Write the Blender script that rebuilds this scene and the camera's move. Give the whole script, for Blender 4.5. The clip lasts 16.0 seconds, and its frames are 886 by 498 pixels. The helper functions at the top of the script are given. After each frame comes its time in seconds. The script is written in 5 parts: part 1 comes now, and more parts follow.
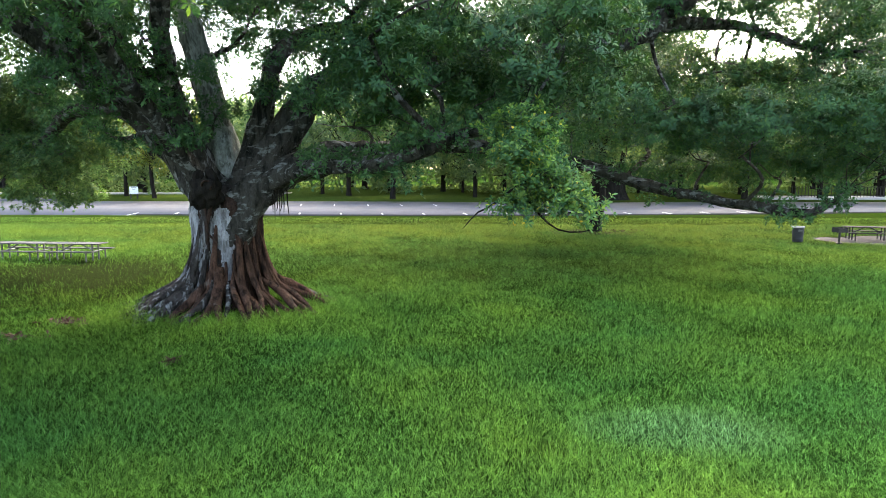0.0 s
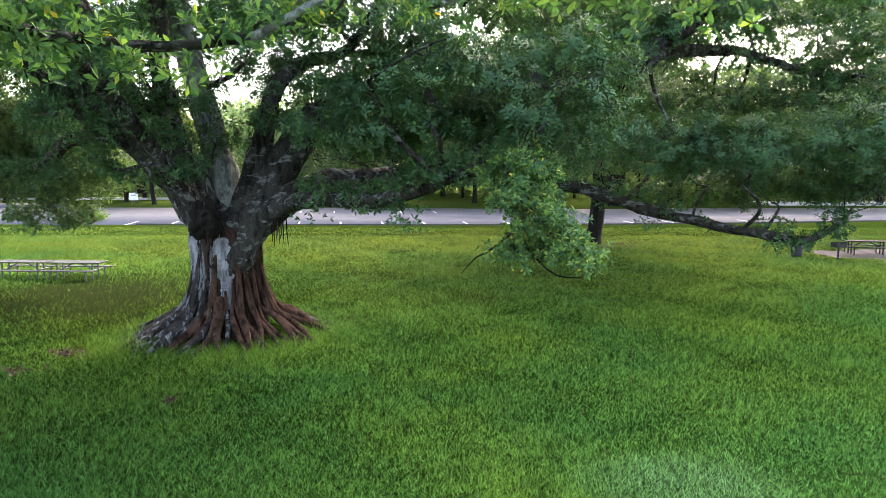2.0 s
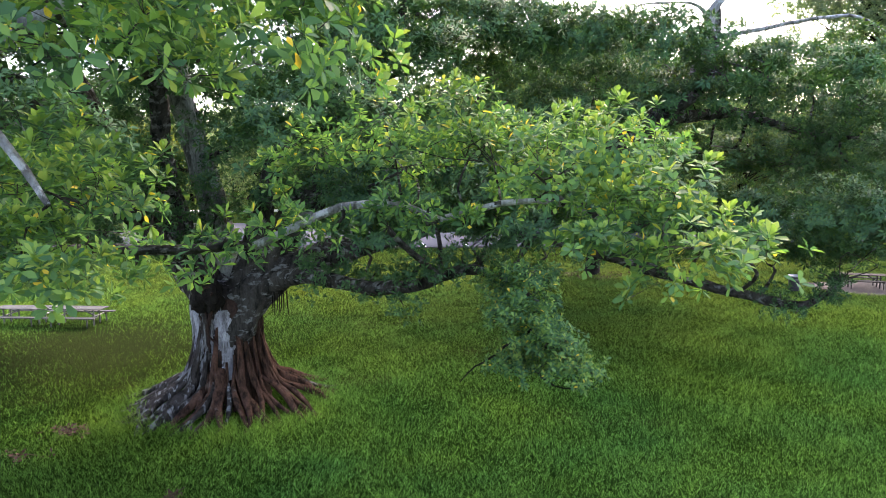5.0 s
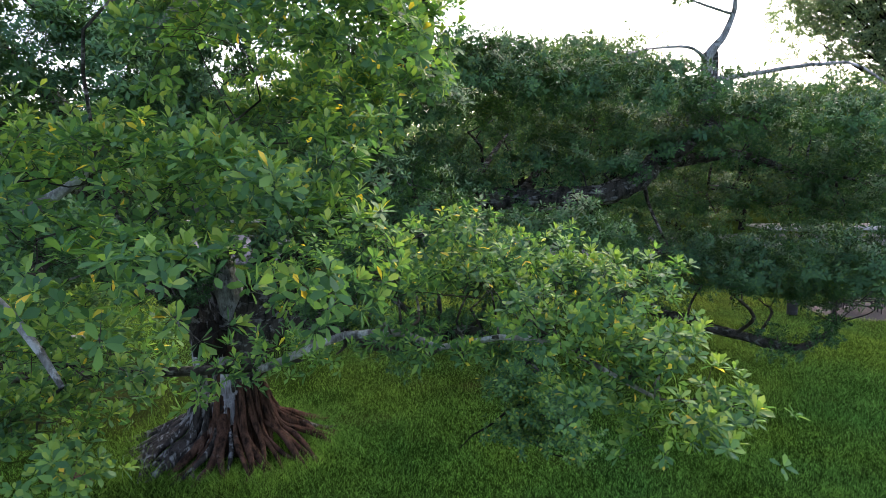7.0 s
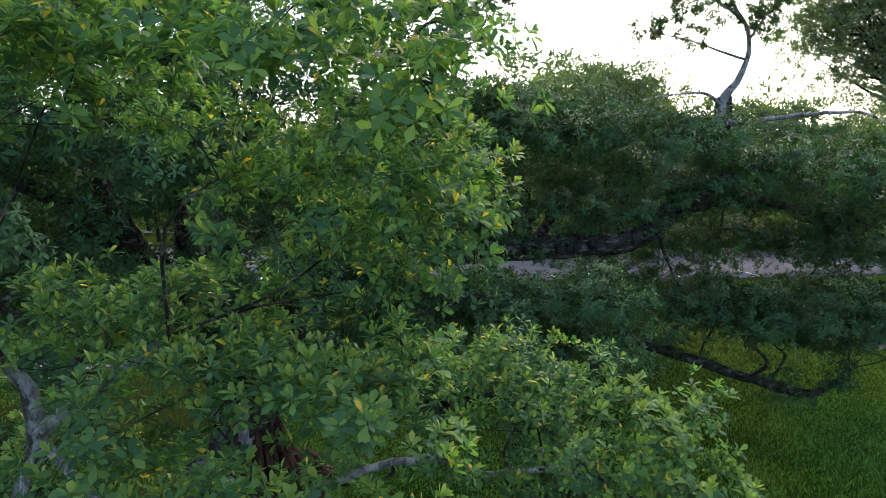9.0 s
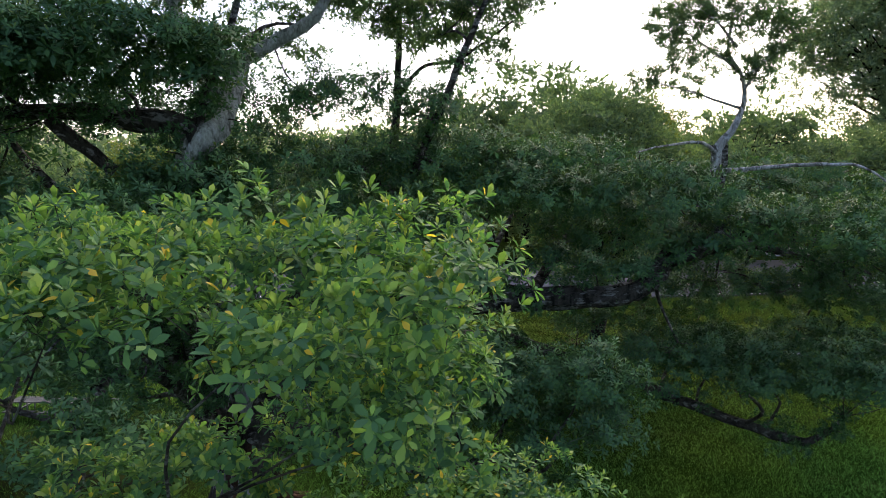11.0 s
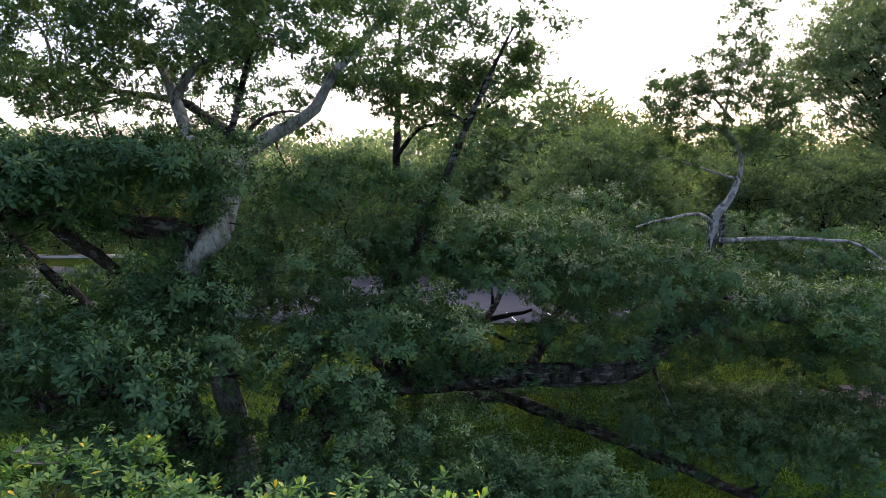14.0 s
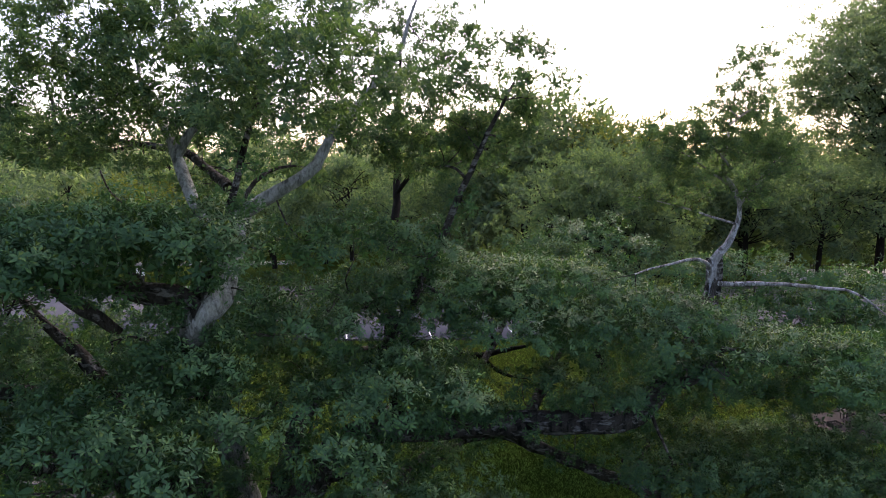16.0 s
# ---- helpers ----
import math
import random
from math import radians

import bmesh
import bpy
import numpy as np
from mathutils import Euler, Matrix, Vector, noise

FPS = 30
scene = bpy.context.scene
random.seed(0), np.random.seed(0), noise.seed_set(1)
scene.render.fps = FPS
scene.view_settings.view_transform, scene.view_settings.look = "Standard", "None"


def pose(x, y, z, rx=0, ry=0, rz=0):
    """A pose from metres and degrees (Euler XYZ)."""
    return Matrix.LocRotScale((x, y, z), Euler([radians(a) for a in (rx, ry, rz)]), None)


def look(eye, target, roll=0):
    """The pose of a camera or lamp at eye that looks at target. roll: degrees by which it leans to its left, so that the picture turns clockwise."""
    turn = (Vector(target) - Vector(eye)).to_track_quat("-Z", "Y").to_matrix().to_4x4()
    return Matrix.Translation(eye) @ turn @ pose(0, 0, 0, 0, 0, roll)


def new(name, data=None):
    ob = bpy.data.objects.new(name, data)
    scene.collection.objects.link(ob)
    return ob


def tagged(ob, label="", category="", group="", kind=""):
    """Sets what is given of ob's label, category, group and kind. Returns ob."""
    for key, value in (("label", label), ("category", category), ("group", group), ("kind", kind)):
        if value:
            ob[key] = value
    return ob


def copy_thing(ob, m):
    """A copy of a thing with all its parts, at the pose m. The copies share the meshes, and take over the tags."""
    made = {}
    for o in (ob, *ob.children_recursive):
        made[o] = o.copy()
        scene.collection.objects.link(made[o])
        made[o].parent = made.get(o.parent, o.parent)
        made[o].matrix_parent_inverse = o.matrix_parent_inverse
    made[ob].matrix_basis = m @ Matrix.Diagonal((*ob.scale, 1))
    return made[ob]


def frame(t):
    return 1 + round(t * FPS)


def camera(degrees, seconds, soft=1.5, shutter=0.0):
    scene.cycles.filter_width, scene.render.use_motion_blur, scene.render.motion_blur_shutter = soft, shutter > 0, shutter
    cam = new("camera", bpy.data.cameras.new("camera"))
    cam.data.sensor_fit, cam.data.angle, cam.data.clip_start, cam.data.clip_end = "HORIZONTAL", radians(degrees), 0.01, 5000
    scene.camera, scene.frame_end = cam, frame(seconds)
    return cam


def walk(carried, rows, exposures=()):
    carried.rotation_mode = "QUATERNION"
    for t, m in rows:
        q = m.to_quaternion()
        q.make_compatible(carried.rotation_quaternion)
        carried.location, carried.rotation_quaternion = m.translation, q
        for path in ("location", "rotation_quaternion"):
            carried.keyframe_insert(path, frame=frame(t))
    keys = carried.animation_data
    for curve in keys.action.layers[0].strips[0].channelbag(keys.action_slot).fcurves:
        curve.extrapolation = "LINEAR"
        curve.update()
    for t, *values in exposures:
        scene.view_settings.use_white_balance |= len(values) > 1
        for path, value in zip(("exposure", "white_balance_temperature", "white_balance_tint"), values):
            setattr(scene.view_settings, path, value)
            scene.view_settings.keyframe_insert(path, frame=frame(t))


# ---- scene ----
PATH = [
    (0.0, 0.003, -0.167, 4.120, 82.73, -0.06, 0.02),
    (0.5, 0.017, -0.171, 4.200, 82.71, -0.03, 0.01),
    (1.0, 0.029, -0.154, 4.369, 82.70, -0.02, 0.02),
    (1.5, 0.032, -0.128, 4.677, 82.72, -0.01, 0.01),
    (2.0, 0.030, -0.102, 4.959, 82.71, -0.03, 0.01),
    (2.5, 0.034, -0.085, 5.289, 82.65, 0.00, -0.01),
    (3.0, 0.042, -0.054, 5.645, 82.64, -0.01, 0.02),
    (3.5, 0.045, -0.023, 6.003, 82.61, 0.04, 0.00),
    (6.0, 0.041, -0.004, 7.732, 82.58, 0.13, -0.07),
    (6.5, 0.045, -0.011, 8.053, 82.67, 0.12, -0.05),
    (7.0, 0.055, -0.019, 8.368, 82.74, 0.13, -0.06),
    (7.5, -0.083, -0.031, 8.681, 82.79, 0.09, -0.05),
    (8.0, -0.363, -0.042, 8.992, 82.85, -0.04, 0.01),
    (8.5, -0.428, -0.022, 9.334, 82.89, -0.09, -0.01),
    (9.0, -0.427, 0.009, 9.700, 82.97, -0.13, 0.02),
    (9.5, -0.407, 0.022, 10.073, 83.02, -0.15, 0.03),
    (12.0, -0.349, 0.006, 12.112, 82.94, -0.08, 0.01),
    (12.5, -0.331, 0.032, 12.528, 82.88, -0.07, 0.02),
    (13.0, -0.337, 0.065, 12.930, 82.86, -0.08, 0.01),
    (13.5, -0.342, 0.106, 13.342, 82.81, -0.05, -0.00),
    (14.0, -0.340, 0.129, 13.733, 82.77, -0.01, 0.01),
    (14.5, -0.335, 0.140, 14.136, 82.72, 0.03, 0.02),
    (15.0, -0.341, 0.165, 14.520, 82.68, 0.04, 0.01),
    (15.5, -0.348, 0.186, 14.918, 82.63, 0.04, 0.01),
    (16.0, -0.338, 0.208, 15.313, 82.59, 0.02, 0.02),
]
EXPOSURES = [(0.0, 3.25, 7250, 13), (3.5, 3.24, 7200, 26), (7.0, 2.3, 6750, 21), (9.5, 1.68, 6650, 17), (12.0, 1.52, 6650, 22), (16.0, 1.68, 6850, 32)]
cam = camera(70.0, 16.0, 0.8)
walk(cam, [(t, pose(*p)) for t, *p in PATH], EXPOSURES)

# ---- world and sun: a bright hazy sky, the veiled sun over the far woods ----
SUN_AZ, SUN_EL = 24.0, 40.0
world = bpy.data.worlds.new("sky")
scene.world = world
world.use_nodes = True
wn = world.node_tree.nodes
sky = wn.new("ShaderNodeTexSky")
sky.sky_type = "NISHITA"
sky.sun_disc = False
sky.sun_elevation = radians(SUN_EL)
sky.sun_rotation = radians(SUN_AZ)
sky.air_density, sky.dust_density, sky.ozone_density = 1.0, 3.0, 1.0
wn["Background"].inputs["Strength"].default_value = 0.15
world.node_tree.links.new(sky.outputs["Color"], wn["Background"].inputs["Color"])
sun = new("sun", bpy.data.lights.new("sun", "SUN"))
sun.data.energy, sun.data.angle, sun.data.color = 0.42, radians(30), (1.0, 0.92, 0.80)
sun_way = Vector((math.sin(radians(SUN_AZ)), math.cos(radians(SUN_AZ)), math.tan(radians(SUN_EL))))
sun.matrix_world = look(sun_way * 100, (0, 0, 0))


# ---- materials ----
def material(name, rough=0.7, spec=0.4):
    m = bpy.data.materials.new(name)
    m.use_nodes = True
    nt = m.node_tree
    bsdf = nt.nodes["Principled BSDF"]
    bsdf.inputs["Roughness"].default_value = rough
    bsdf.inputs["Specular IOR Level"].default_value = spec
    return m, nt, bsdf


def noise_node(nt, scale, detail=4.0, stretch=None, rough=0.55):
    coord = nt.nodes.new("ShaderNodeTexCoord")
    geo = nt.nodes.new("ShaderNodeNewGeometry")
    mp = nt.nodes.new("ShaderNodeMapping")
    nt.links.new(geo.outputs["Position"], mp.inputs["Vector"])
    if stretch:
        mp.inputs["Scale"].default_value = stretch
    n = nt.nodes.new("ShaderNodeTexNoise")
    n.inputs["Scale"].default_value = scale
    n.inputs["Detail"].default_value = detail
    n.inputs["Roughness"].default_value = rough
    nt.links.new(mp.outputs["Vector"], n.inputs["Vector"])
    nt.nodes.remove(coord)
    return n.outputs["Fac"]


def ramp(nt, fac, *stops):
    r = nt.nodes.new("ShaderNodeValToRGB")
    while len(r.color_ramp.elements) < len(stops):
        r.color_ramp.elements.new(0.5)
    for e, (at, col) in zip(r.color_ramp.elements, stops):
        e.position = at
        e.color = (*col, 1) if len(col) == 3 else col
    nt.links.new(fac, r.inputs["Fac"])
    return r.outputs["Color"]


def mix(nt, fac, a, b, how="MIX"):
    n = nt.nodes.new("ShaderNodeMix")
    n.data_type, n.blend_type = "RGBA", how
    for value, name in ((fac, 0), (a, 6), (b, 7)):
        if isinstance(value, (int, float)):
            n.inputs[name].default_value = value
        elif isinstance(value, tuple):
            n.inputs[name].default_value = (*value, 1)
        else:
            nt.links.new(value, n.inputs[name])
    return n.outputs[2]


def bump(nt, bsdf, fac, strength, distance):
    b = nt.nodes.new("ShaderNodeBump")
    b.inputs["Strength"].default_value, b.inputs["Distance"].default_value = strength, distance
    nt.links.new(fac, b.inputs["Height"])
    nt.links.new(b.outputs["Normal"], bsdf.inputs["Normal"])


def leaf_material(name, stops, gloss, through_light, tint):
    """Waxy leaves: each leaf its own green, light passing through the blade."""
    m, nt, bsdf = material(name, gloss, 0.08)
    geo = nt.nodes.new("ShaderNodeNewGeometry")
    col = ramp(nt, geo.outputs["Random Per Island"], *stops)
    big = noise_node(nt, 0.9, 2.0)
    col = mix(nt, ramp(nt, big, (0.35, (0, 0, 0)), (0.7, (1, 1, 1))), col, mix(nt, 1.0, col, tint, "MULTIPLY"))
    nt.links.new(col, bsdf.inputs["Base Color"])
    tr = nt.nodes.new("ShaderNodeBsdfTranslucent")
    nt.links.new(mix(nt, 1.0, col, (1.35, 1.5, 0.65), "MULTIPLY"), tr.inputs["Color"])
    sh = nt.nodes.new("ShaderNodeMixShader")
    sh.inputs[0].default_value = through_light
    nt.links.new(bsdf.outputs[0], sh.inputs[1])
    nt.links.new(tr.outputs[0], sh.inputs[2])
    nt.links.new(sh.outputs[0], nt.nodes["Material Output"].inputs["Surface"])
    return m


LEAF_TIP = leaf_material("ficus_leaf_young", (
    (0.0, (0.098, 0.186, 0.057)), (0.5, (0.160, 0.262, 0.068)), (0.975, (0.285, 0.360, 0.098)), (0.99, (0.576, 0.408, 0.053))), 0.45, 0.38, (0.85, 0.88, 0.95))
LEAF_SHOOT = leaf_material("ficus_leaf_shoot", (
    (0.0, (0.068, 0.121, 0.040)), (0.5, (0.102, 0.167, 0.048)), (1.0, (0.158, 0.233, 0.062))), 0.55, 0.28, (0.80, 0.85, 0.92))
LEAF_NEAR = leaf_material("ficus_leaf_old", (
    (0.0, (0.044, 0.112, 0.058)), (0.45, (0.081, 0.182, 0.072)), (0.85, (0.150, 0.278, 0.082)), (0.987, (0.229, 0.355, 0.090)), (0.993, (0.748, 0.503, 0.073))), 0.45, 0.42, (0.75, 0.80, 0.92))
LEAF = leaf_material("ficus_leaf", (
    (0.0, (0.044, 0.102, 0.049)), (0.5, (0.057, 0.132, 0.056)), (0.85, (0.073, 0.161, 0.061)),
    (1.0, (0.098, 0.195, 0.067))), 0.50, 0.20, (0.66, 0.74, 0.84))
LEAF_HIGH = leaf_material("ficus_leaf_high", (
    (0.0, (0.050, 0.099, 0.054)), (0.6, (0.077, 0.146, 0.072)), (1.0, (0.131, 0.195, 0.090))), 0.55, 0.40, (0.90, 0.84, 0.78))
# greyed and lifted: some distance haze is put into this green
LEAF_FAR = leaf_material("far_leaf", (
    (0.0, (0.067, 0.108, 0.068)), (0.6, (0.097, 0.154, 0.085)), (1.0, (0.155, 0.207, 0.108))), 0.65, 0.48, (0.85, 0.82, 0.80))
# the woods' haze is put into the colour, paler and greyer than leaves
LEAF_WOOD_HAZED = leaf_material("wood_leaf_hazed", (
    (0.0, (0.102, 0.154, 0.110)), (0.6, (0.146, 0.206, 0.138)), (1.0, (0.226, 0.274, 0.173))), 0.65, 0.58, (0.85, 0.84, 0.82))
LEAF_OLIVE = leaf_material("olive_leaf", (
    (0.0, (0.072, 0.098, 0.033)), (0.6, (0.119, 0.149, 0.040)), (1.0, (0.198, 0.205, 0.050))), 0.6, 0.40, (0.85, 0.85, 0.7))


def bark_material(name, dark, mid, pale, pale_at, relief, patches=(1, 1, 0.6)):
    m, nt, bsdf = material(name, 0.92, 0.12)
    streak = noise_node(nt, 3.2, 6.0, (1.6, 1.6, 0.35), 0.6)
    patch = noise_node(nt, 1.3, 5.0, patches, 0.65)
    fine = noise_node(nt, 22.0, 6.0, (1, 1, 0.5), 0.7)
    base = ramp(nt, streak, (0.36, dark), (0.52, mid), (0.66, tuple(c * 1.3 for c in mid)))
    lichen = ramp(nt, patch, (pale_at, (0, 0, 0)), (pale_at + 0.08, (1, 1, 1)))
    col = mix(nt, lichen, base, mix(nt, fine, pale, tuple(c * 0.55 for c in pale)))
    col = mix(nt, ramp(nt, fine, (0.35, (0.75, 0.75, 0.75)), (0.6, (0, 0, 0))), col, mix(nt, 1.0, col, (0.45, 0.42, 0.40), "MULTIPLY"))
    nt.links.new(col, bsdf.inputs["Base Color"])
    bump(nt, bsdf, mix(nt, 0.55, streak, fine), relief, 0.16)
    return m


BARK = bark_material("ficus_bark", (0.009, 0.008, 0.007), (0.046, 0.041, 0.037), (0.30, 0.31, 0.31), 0.53, 1.0, (4.2, 4.2, 0.5))
BARK_LIMB = bark_material("limb_bark", (0.010, 0.010, 0.008), (0.055, 0.053, 0.045), (0.25, 0.27, 0.26), 0.53, 1.0, (1.4, 4.0, 4.0))
BARK_STREAK = bark_material("streaked_bark", (0.012, 0.011, 0.010), (0.070, 0.068, 0.060), (0.34, 0.36, 0.36), 0.515, 1.0, (4.5, 4.5, 0.8))
BARK_PALE = bark_material("pale_bark", (0.070, 0.070, 0.064), (0.240, 0.250, 0.240), (0.56, 0.60, 0.60), 0.50, 0.8, (5, 5, 3))
BARK_SMOOTH = bark_material("smooth_bark", (0.120, 0.122, 0.126), (0.270, 0.280, 0.295), (0.46, 0.48, 0.50), 0.52, 0.6, (3, 3, 1.2))
BARK_CROWN = bark_material("crown_bark", (0.085, 0.095, 0.082), (0.250, 0.285, 0.250), (0.44, 0.49, 0.46), 0.52, 0.9, (4, 4, 2))
BARK_ROOT = bark_material("root_bark", (0.018, 0.010, 0.007), (0.085, 0.046, 0.031), (0.24, 0.20, 0.18), 0.62, 1.0)
BARK_FORK = bark_material("fork_bark", (0.012, 0.008, 0.006), (0.050, 0.031, 0.024), (0.16, 0.12, 0.10), 0.62, 1.0)
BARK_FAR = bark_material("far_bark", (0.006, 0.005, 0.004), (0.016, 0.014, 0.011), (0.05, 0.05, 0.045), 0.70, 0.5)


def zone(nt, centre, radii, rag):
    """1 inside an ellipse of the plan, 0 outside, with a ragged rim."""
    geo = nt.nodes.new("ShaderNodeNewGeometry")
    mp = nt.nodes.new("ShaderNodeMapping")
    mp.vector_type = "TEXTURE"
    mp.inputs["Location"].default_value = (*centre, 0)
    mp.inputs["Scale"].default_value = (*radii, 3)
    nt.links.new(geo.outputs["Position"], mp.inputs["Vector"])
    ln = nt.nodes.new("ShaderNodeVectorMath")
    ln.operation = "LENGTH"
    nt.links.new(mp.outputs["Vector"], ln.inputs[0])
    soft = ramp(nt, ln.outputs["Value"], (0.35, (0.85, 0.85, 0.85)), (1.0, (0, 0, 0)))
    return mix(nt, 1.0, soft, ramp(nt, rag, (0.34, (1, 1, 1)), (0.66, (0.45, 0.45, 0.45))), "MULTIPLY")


def lawn_colour(nt):
    broad = noise_node(nt, 0.16, 3.0)
    tuft = noise_node(nt, 1.6, 5.0, None, 0.65)
    clump = noise_node(nt, 11.0, 4.0, (1, 0.6, 1), 0.7)
    fine = noise_node(nt, 40.0, 3.0, (1, 0.6, 1), 0.7)
    col = ramp(nt, broad, (0.36, (0.085, 0.236, 0.043)), (0.62, (0.147, 0.289, 0.038)))
    col = mix(nt, ramp(nt, tuft, (0.42, (0, 0, 0)), (0.62, (1, 1, 1))), col, mix(nt, 1.0, col, (0.78, 0.80, 0.85), "MULTIPLY"))
    col = mix(nt, ramp(nt, clump, (0.38, (1, 1, 1)), (0.58, (0, 0, 0))), col, mix(nt, 1.0, col, (0.46, 0.50, 0.50), "MULTIPLY"))
    col = mix(nt, ramp(nt, fine, (0.3, (1, 1, 1)), (0.62, (0, 0, 0))), col, mix(nt, 1.0, col, (0.55, 0.6, 0.55), "MULTIPLY"))
    # yellower grass towards the car park and beyond, sunlit strip put into the colour
    col = mix(nt, zone(nt, (0.0, 75.0), (150.0, 48.0), tuft), col, mix(nt, fine, (0.056, 0.084, 0.014), (0.102, 0.128, 0.025)))
    # brighter grass beyond the car park: sunlight on it is put into the colour
    col = mix(nt, zone(nt, (0.0, 112.0), (260.0, 40.0), tuft), col, mix(nt, fine, (0.20, 0.30, 0.07), (0.32, 0.40, 0.11)))
    # thin olive turf behind the bole, its green darkened for the crown's deep shade
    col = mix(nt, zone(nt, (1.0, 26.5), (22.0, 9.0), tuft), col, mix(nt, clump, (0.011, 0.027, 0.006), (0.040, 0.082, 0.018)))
    # darker, yellower grass half way to the car park
    col = mix(nt, zone(nt, (8.0, 40.0), (60.0, 19.0), tuft), col, mix(nt, 1.0, col, (0.66, 0.42, 0.46), "MULTIPLY"))
    # crown shade on the picnic side, painted as a dark patch of turf
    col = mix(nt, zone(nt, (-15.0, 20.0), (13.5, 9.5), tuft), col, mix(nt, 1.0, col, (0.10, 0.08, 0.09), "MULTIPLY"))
    # more crown shade painted into the grass on the near picnic side
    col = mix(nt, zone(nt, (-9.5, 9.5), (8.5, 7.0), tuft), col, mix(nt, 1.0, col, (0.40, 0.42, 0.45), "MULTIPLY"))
    # a paler, bluish patch of weeds in the open
    col = mix(nt, zone(nt, (3.9, 9.5), (2.0, 1.2), tuft), col, (0.115, 0.255, 0.085))
    return col, tuft, fine


def ground_material():
    m, nt, bsdf = material("lawn", 1.0, 0.0)
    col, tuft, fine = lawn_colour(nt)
    # thatch and stems between the blades; the blades' shade is multiplied into the colour
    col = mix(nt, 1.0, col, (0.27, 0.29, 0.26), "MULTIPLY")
    # worn, thin turf where people and roots take the grass
    wear = noise_node(nt, 0.33, 6.0, (0.55, 1.0, 1), 0.7)
    worn = ramp(nt, wear, (0.56, (0, 0, 0)), (0.74, (0.55, 0.55, 0.55)))
    soil = mix(nt, fine, (0.036, 0.034, 0.014), (0.080, 0.068, 0.030))
    col = mix(nt, worn, col, soil)
    # bare trodden earth on the picnic side, coloured darker for crown shade
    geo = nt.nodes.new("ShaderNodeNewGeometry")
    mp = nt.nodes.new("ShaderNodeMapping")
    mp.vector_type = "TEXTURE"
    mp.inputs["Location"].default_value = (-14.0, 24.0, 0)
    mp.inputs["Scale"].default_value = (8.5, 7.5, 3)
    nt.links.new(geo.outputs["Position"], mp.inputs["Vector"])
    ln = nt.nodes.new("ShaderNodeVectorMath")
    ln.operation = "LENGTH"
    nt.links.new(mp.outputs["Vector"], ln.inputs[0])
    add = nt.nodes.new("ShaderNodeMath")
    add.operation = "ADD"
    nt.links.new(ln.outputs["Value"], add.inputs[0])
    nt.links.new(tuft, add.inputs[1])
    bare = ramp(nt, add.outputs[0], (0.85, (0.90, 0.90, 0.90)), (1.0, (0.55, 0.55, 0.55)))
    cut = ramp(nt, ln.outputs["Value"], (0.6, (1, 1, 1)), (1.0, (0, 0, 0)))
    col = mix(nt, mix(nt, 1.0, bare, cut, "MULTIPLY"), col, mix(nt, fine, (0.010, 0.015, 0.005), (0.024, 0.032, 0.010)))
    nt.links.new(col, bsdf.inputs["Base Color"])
    bump(nt, bsdf, mix(nt, 0.5, tuft, fine), 0.9, 0.07)
    return m


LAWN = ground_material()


def blade_material():
    m, nt, bsdf = material("grass_blades", 0.8, 0.02)
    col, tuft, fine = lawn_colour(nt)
    geo = nt.nodes.new("ShaderNodeNewGeometry")
    vary = ramp(nt, geo.outputs["Random Per Island"], (0.0, (0.6, 0.62, 0.6)), (0.5, (2.15, 2.1, 2.0)), (0.85, (3.3, 3.0, 3.2)), (1.0, (3.7, 3.4, 4.1)))
    col = mix(nt, 1.0, col, vary, "MULTIPLY")
    nt.links.new(col, bsdf.inputs["Base Color"])
    tr = nt.nodes.new("ShaderNodeBsdfTranslucent")
    nt.links.new(col, tr.inputs["Color"])
    sh = nt.nodes.new("ShaderNodeMixShader")
    sh.inputs[0].default_value = 0.3
    nt.links.new(bsdf.outputs[0], sh.inputs[1])
    nt.links.new(tr.outputs[0], sh.inputs[2])
    nt.links.new(sh.outputs[0], nt.nodes["Material Output"].inputs["Surface"])
    return m


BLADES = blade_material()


def plain(name, col, rough, vary=0.25, scale=8.0, metal=0.0, stretch=None, relief=0.2):
    m, nt, bsdf = material(name, rough)
    n = noise_node(nt, scale, 5.0, stretch, 0.6)
    fine = noise_node(nt, scale * 9, 3.0, stretch, 0.6)
    a = ramp(nt, n, (0.3, tuple(c * (1 - vary) for c in col)), (0.7, tuple(min(1, c * (1 + vary)) for c in col)))
    nt.links.new(mix(nt, ramp(nt, fine, (0.35, (0.5, 0.5, 0.5)), (0.6, (0, 0, 0))), a, mix(nt, 1.0, a, (0.7, 0.7, 0.7), "MULTIPLY")), bsdf.inputs["Base Color"])
    bsdf.inputs["Metallic"].default_value = metal
    bump(nt, bsdf, fine, relief, 0.01)
    return m


ASPHALT = plain("asphalt", (0.070, 0.073, 0.080), 0.75, 0.18, 0.35)
PAINT_LINE = plain("road_paint", (0.75, 0.75, 0.72), 0.6, 0.15, 3)
CONCRETE = plain("concrete", (0.38, 0.37, 0.35), 0.85, 0.2, 1.2)
# near-black: the shadow line along the kerb is put into its colour
KERB_SHADE = plain("kerb_shade", (0.030, 0.030, 0.030), 0.9, 0.3, 1.5)
WOOD_GREY = plain("weathered_wood", (0.060, 0.062, 0.055), 0.9, 0.3, 4, 0, (0.25, 2, 2))
WOOD_DARK = plain("dark_stained_wood", (0.020, 0.015, 0.011), 0.9, 0.3, 4, 0, (0.25, 2, 2))
METAL_GREY = plain("galvanised_steel", (0.11, 0.115, 0.115), 0.45, 0.15, 6, 0.6)
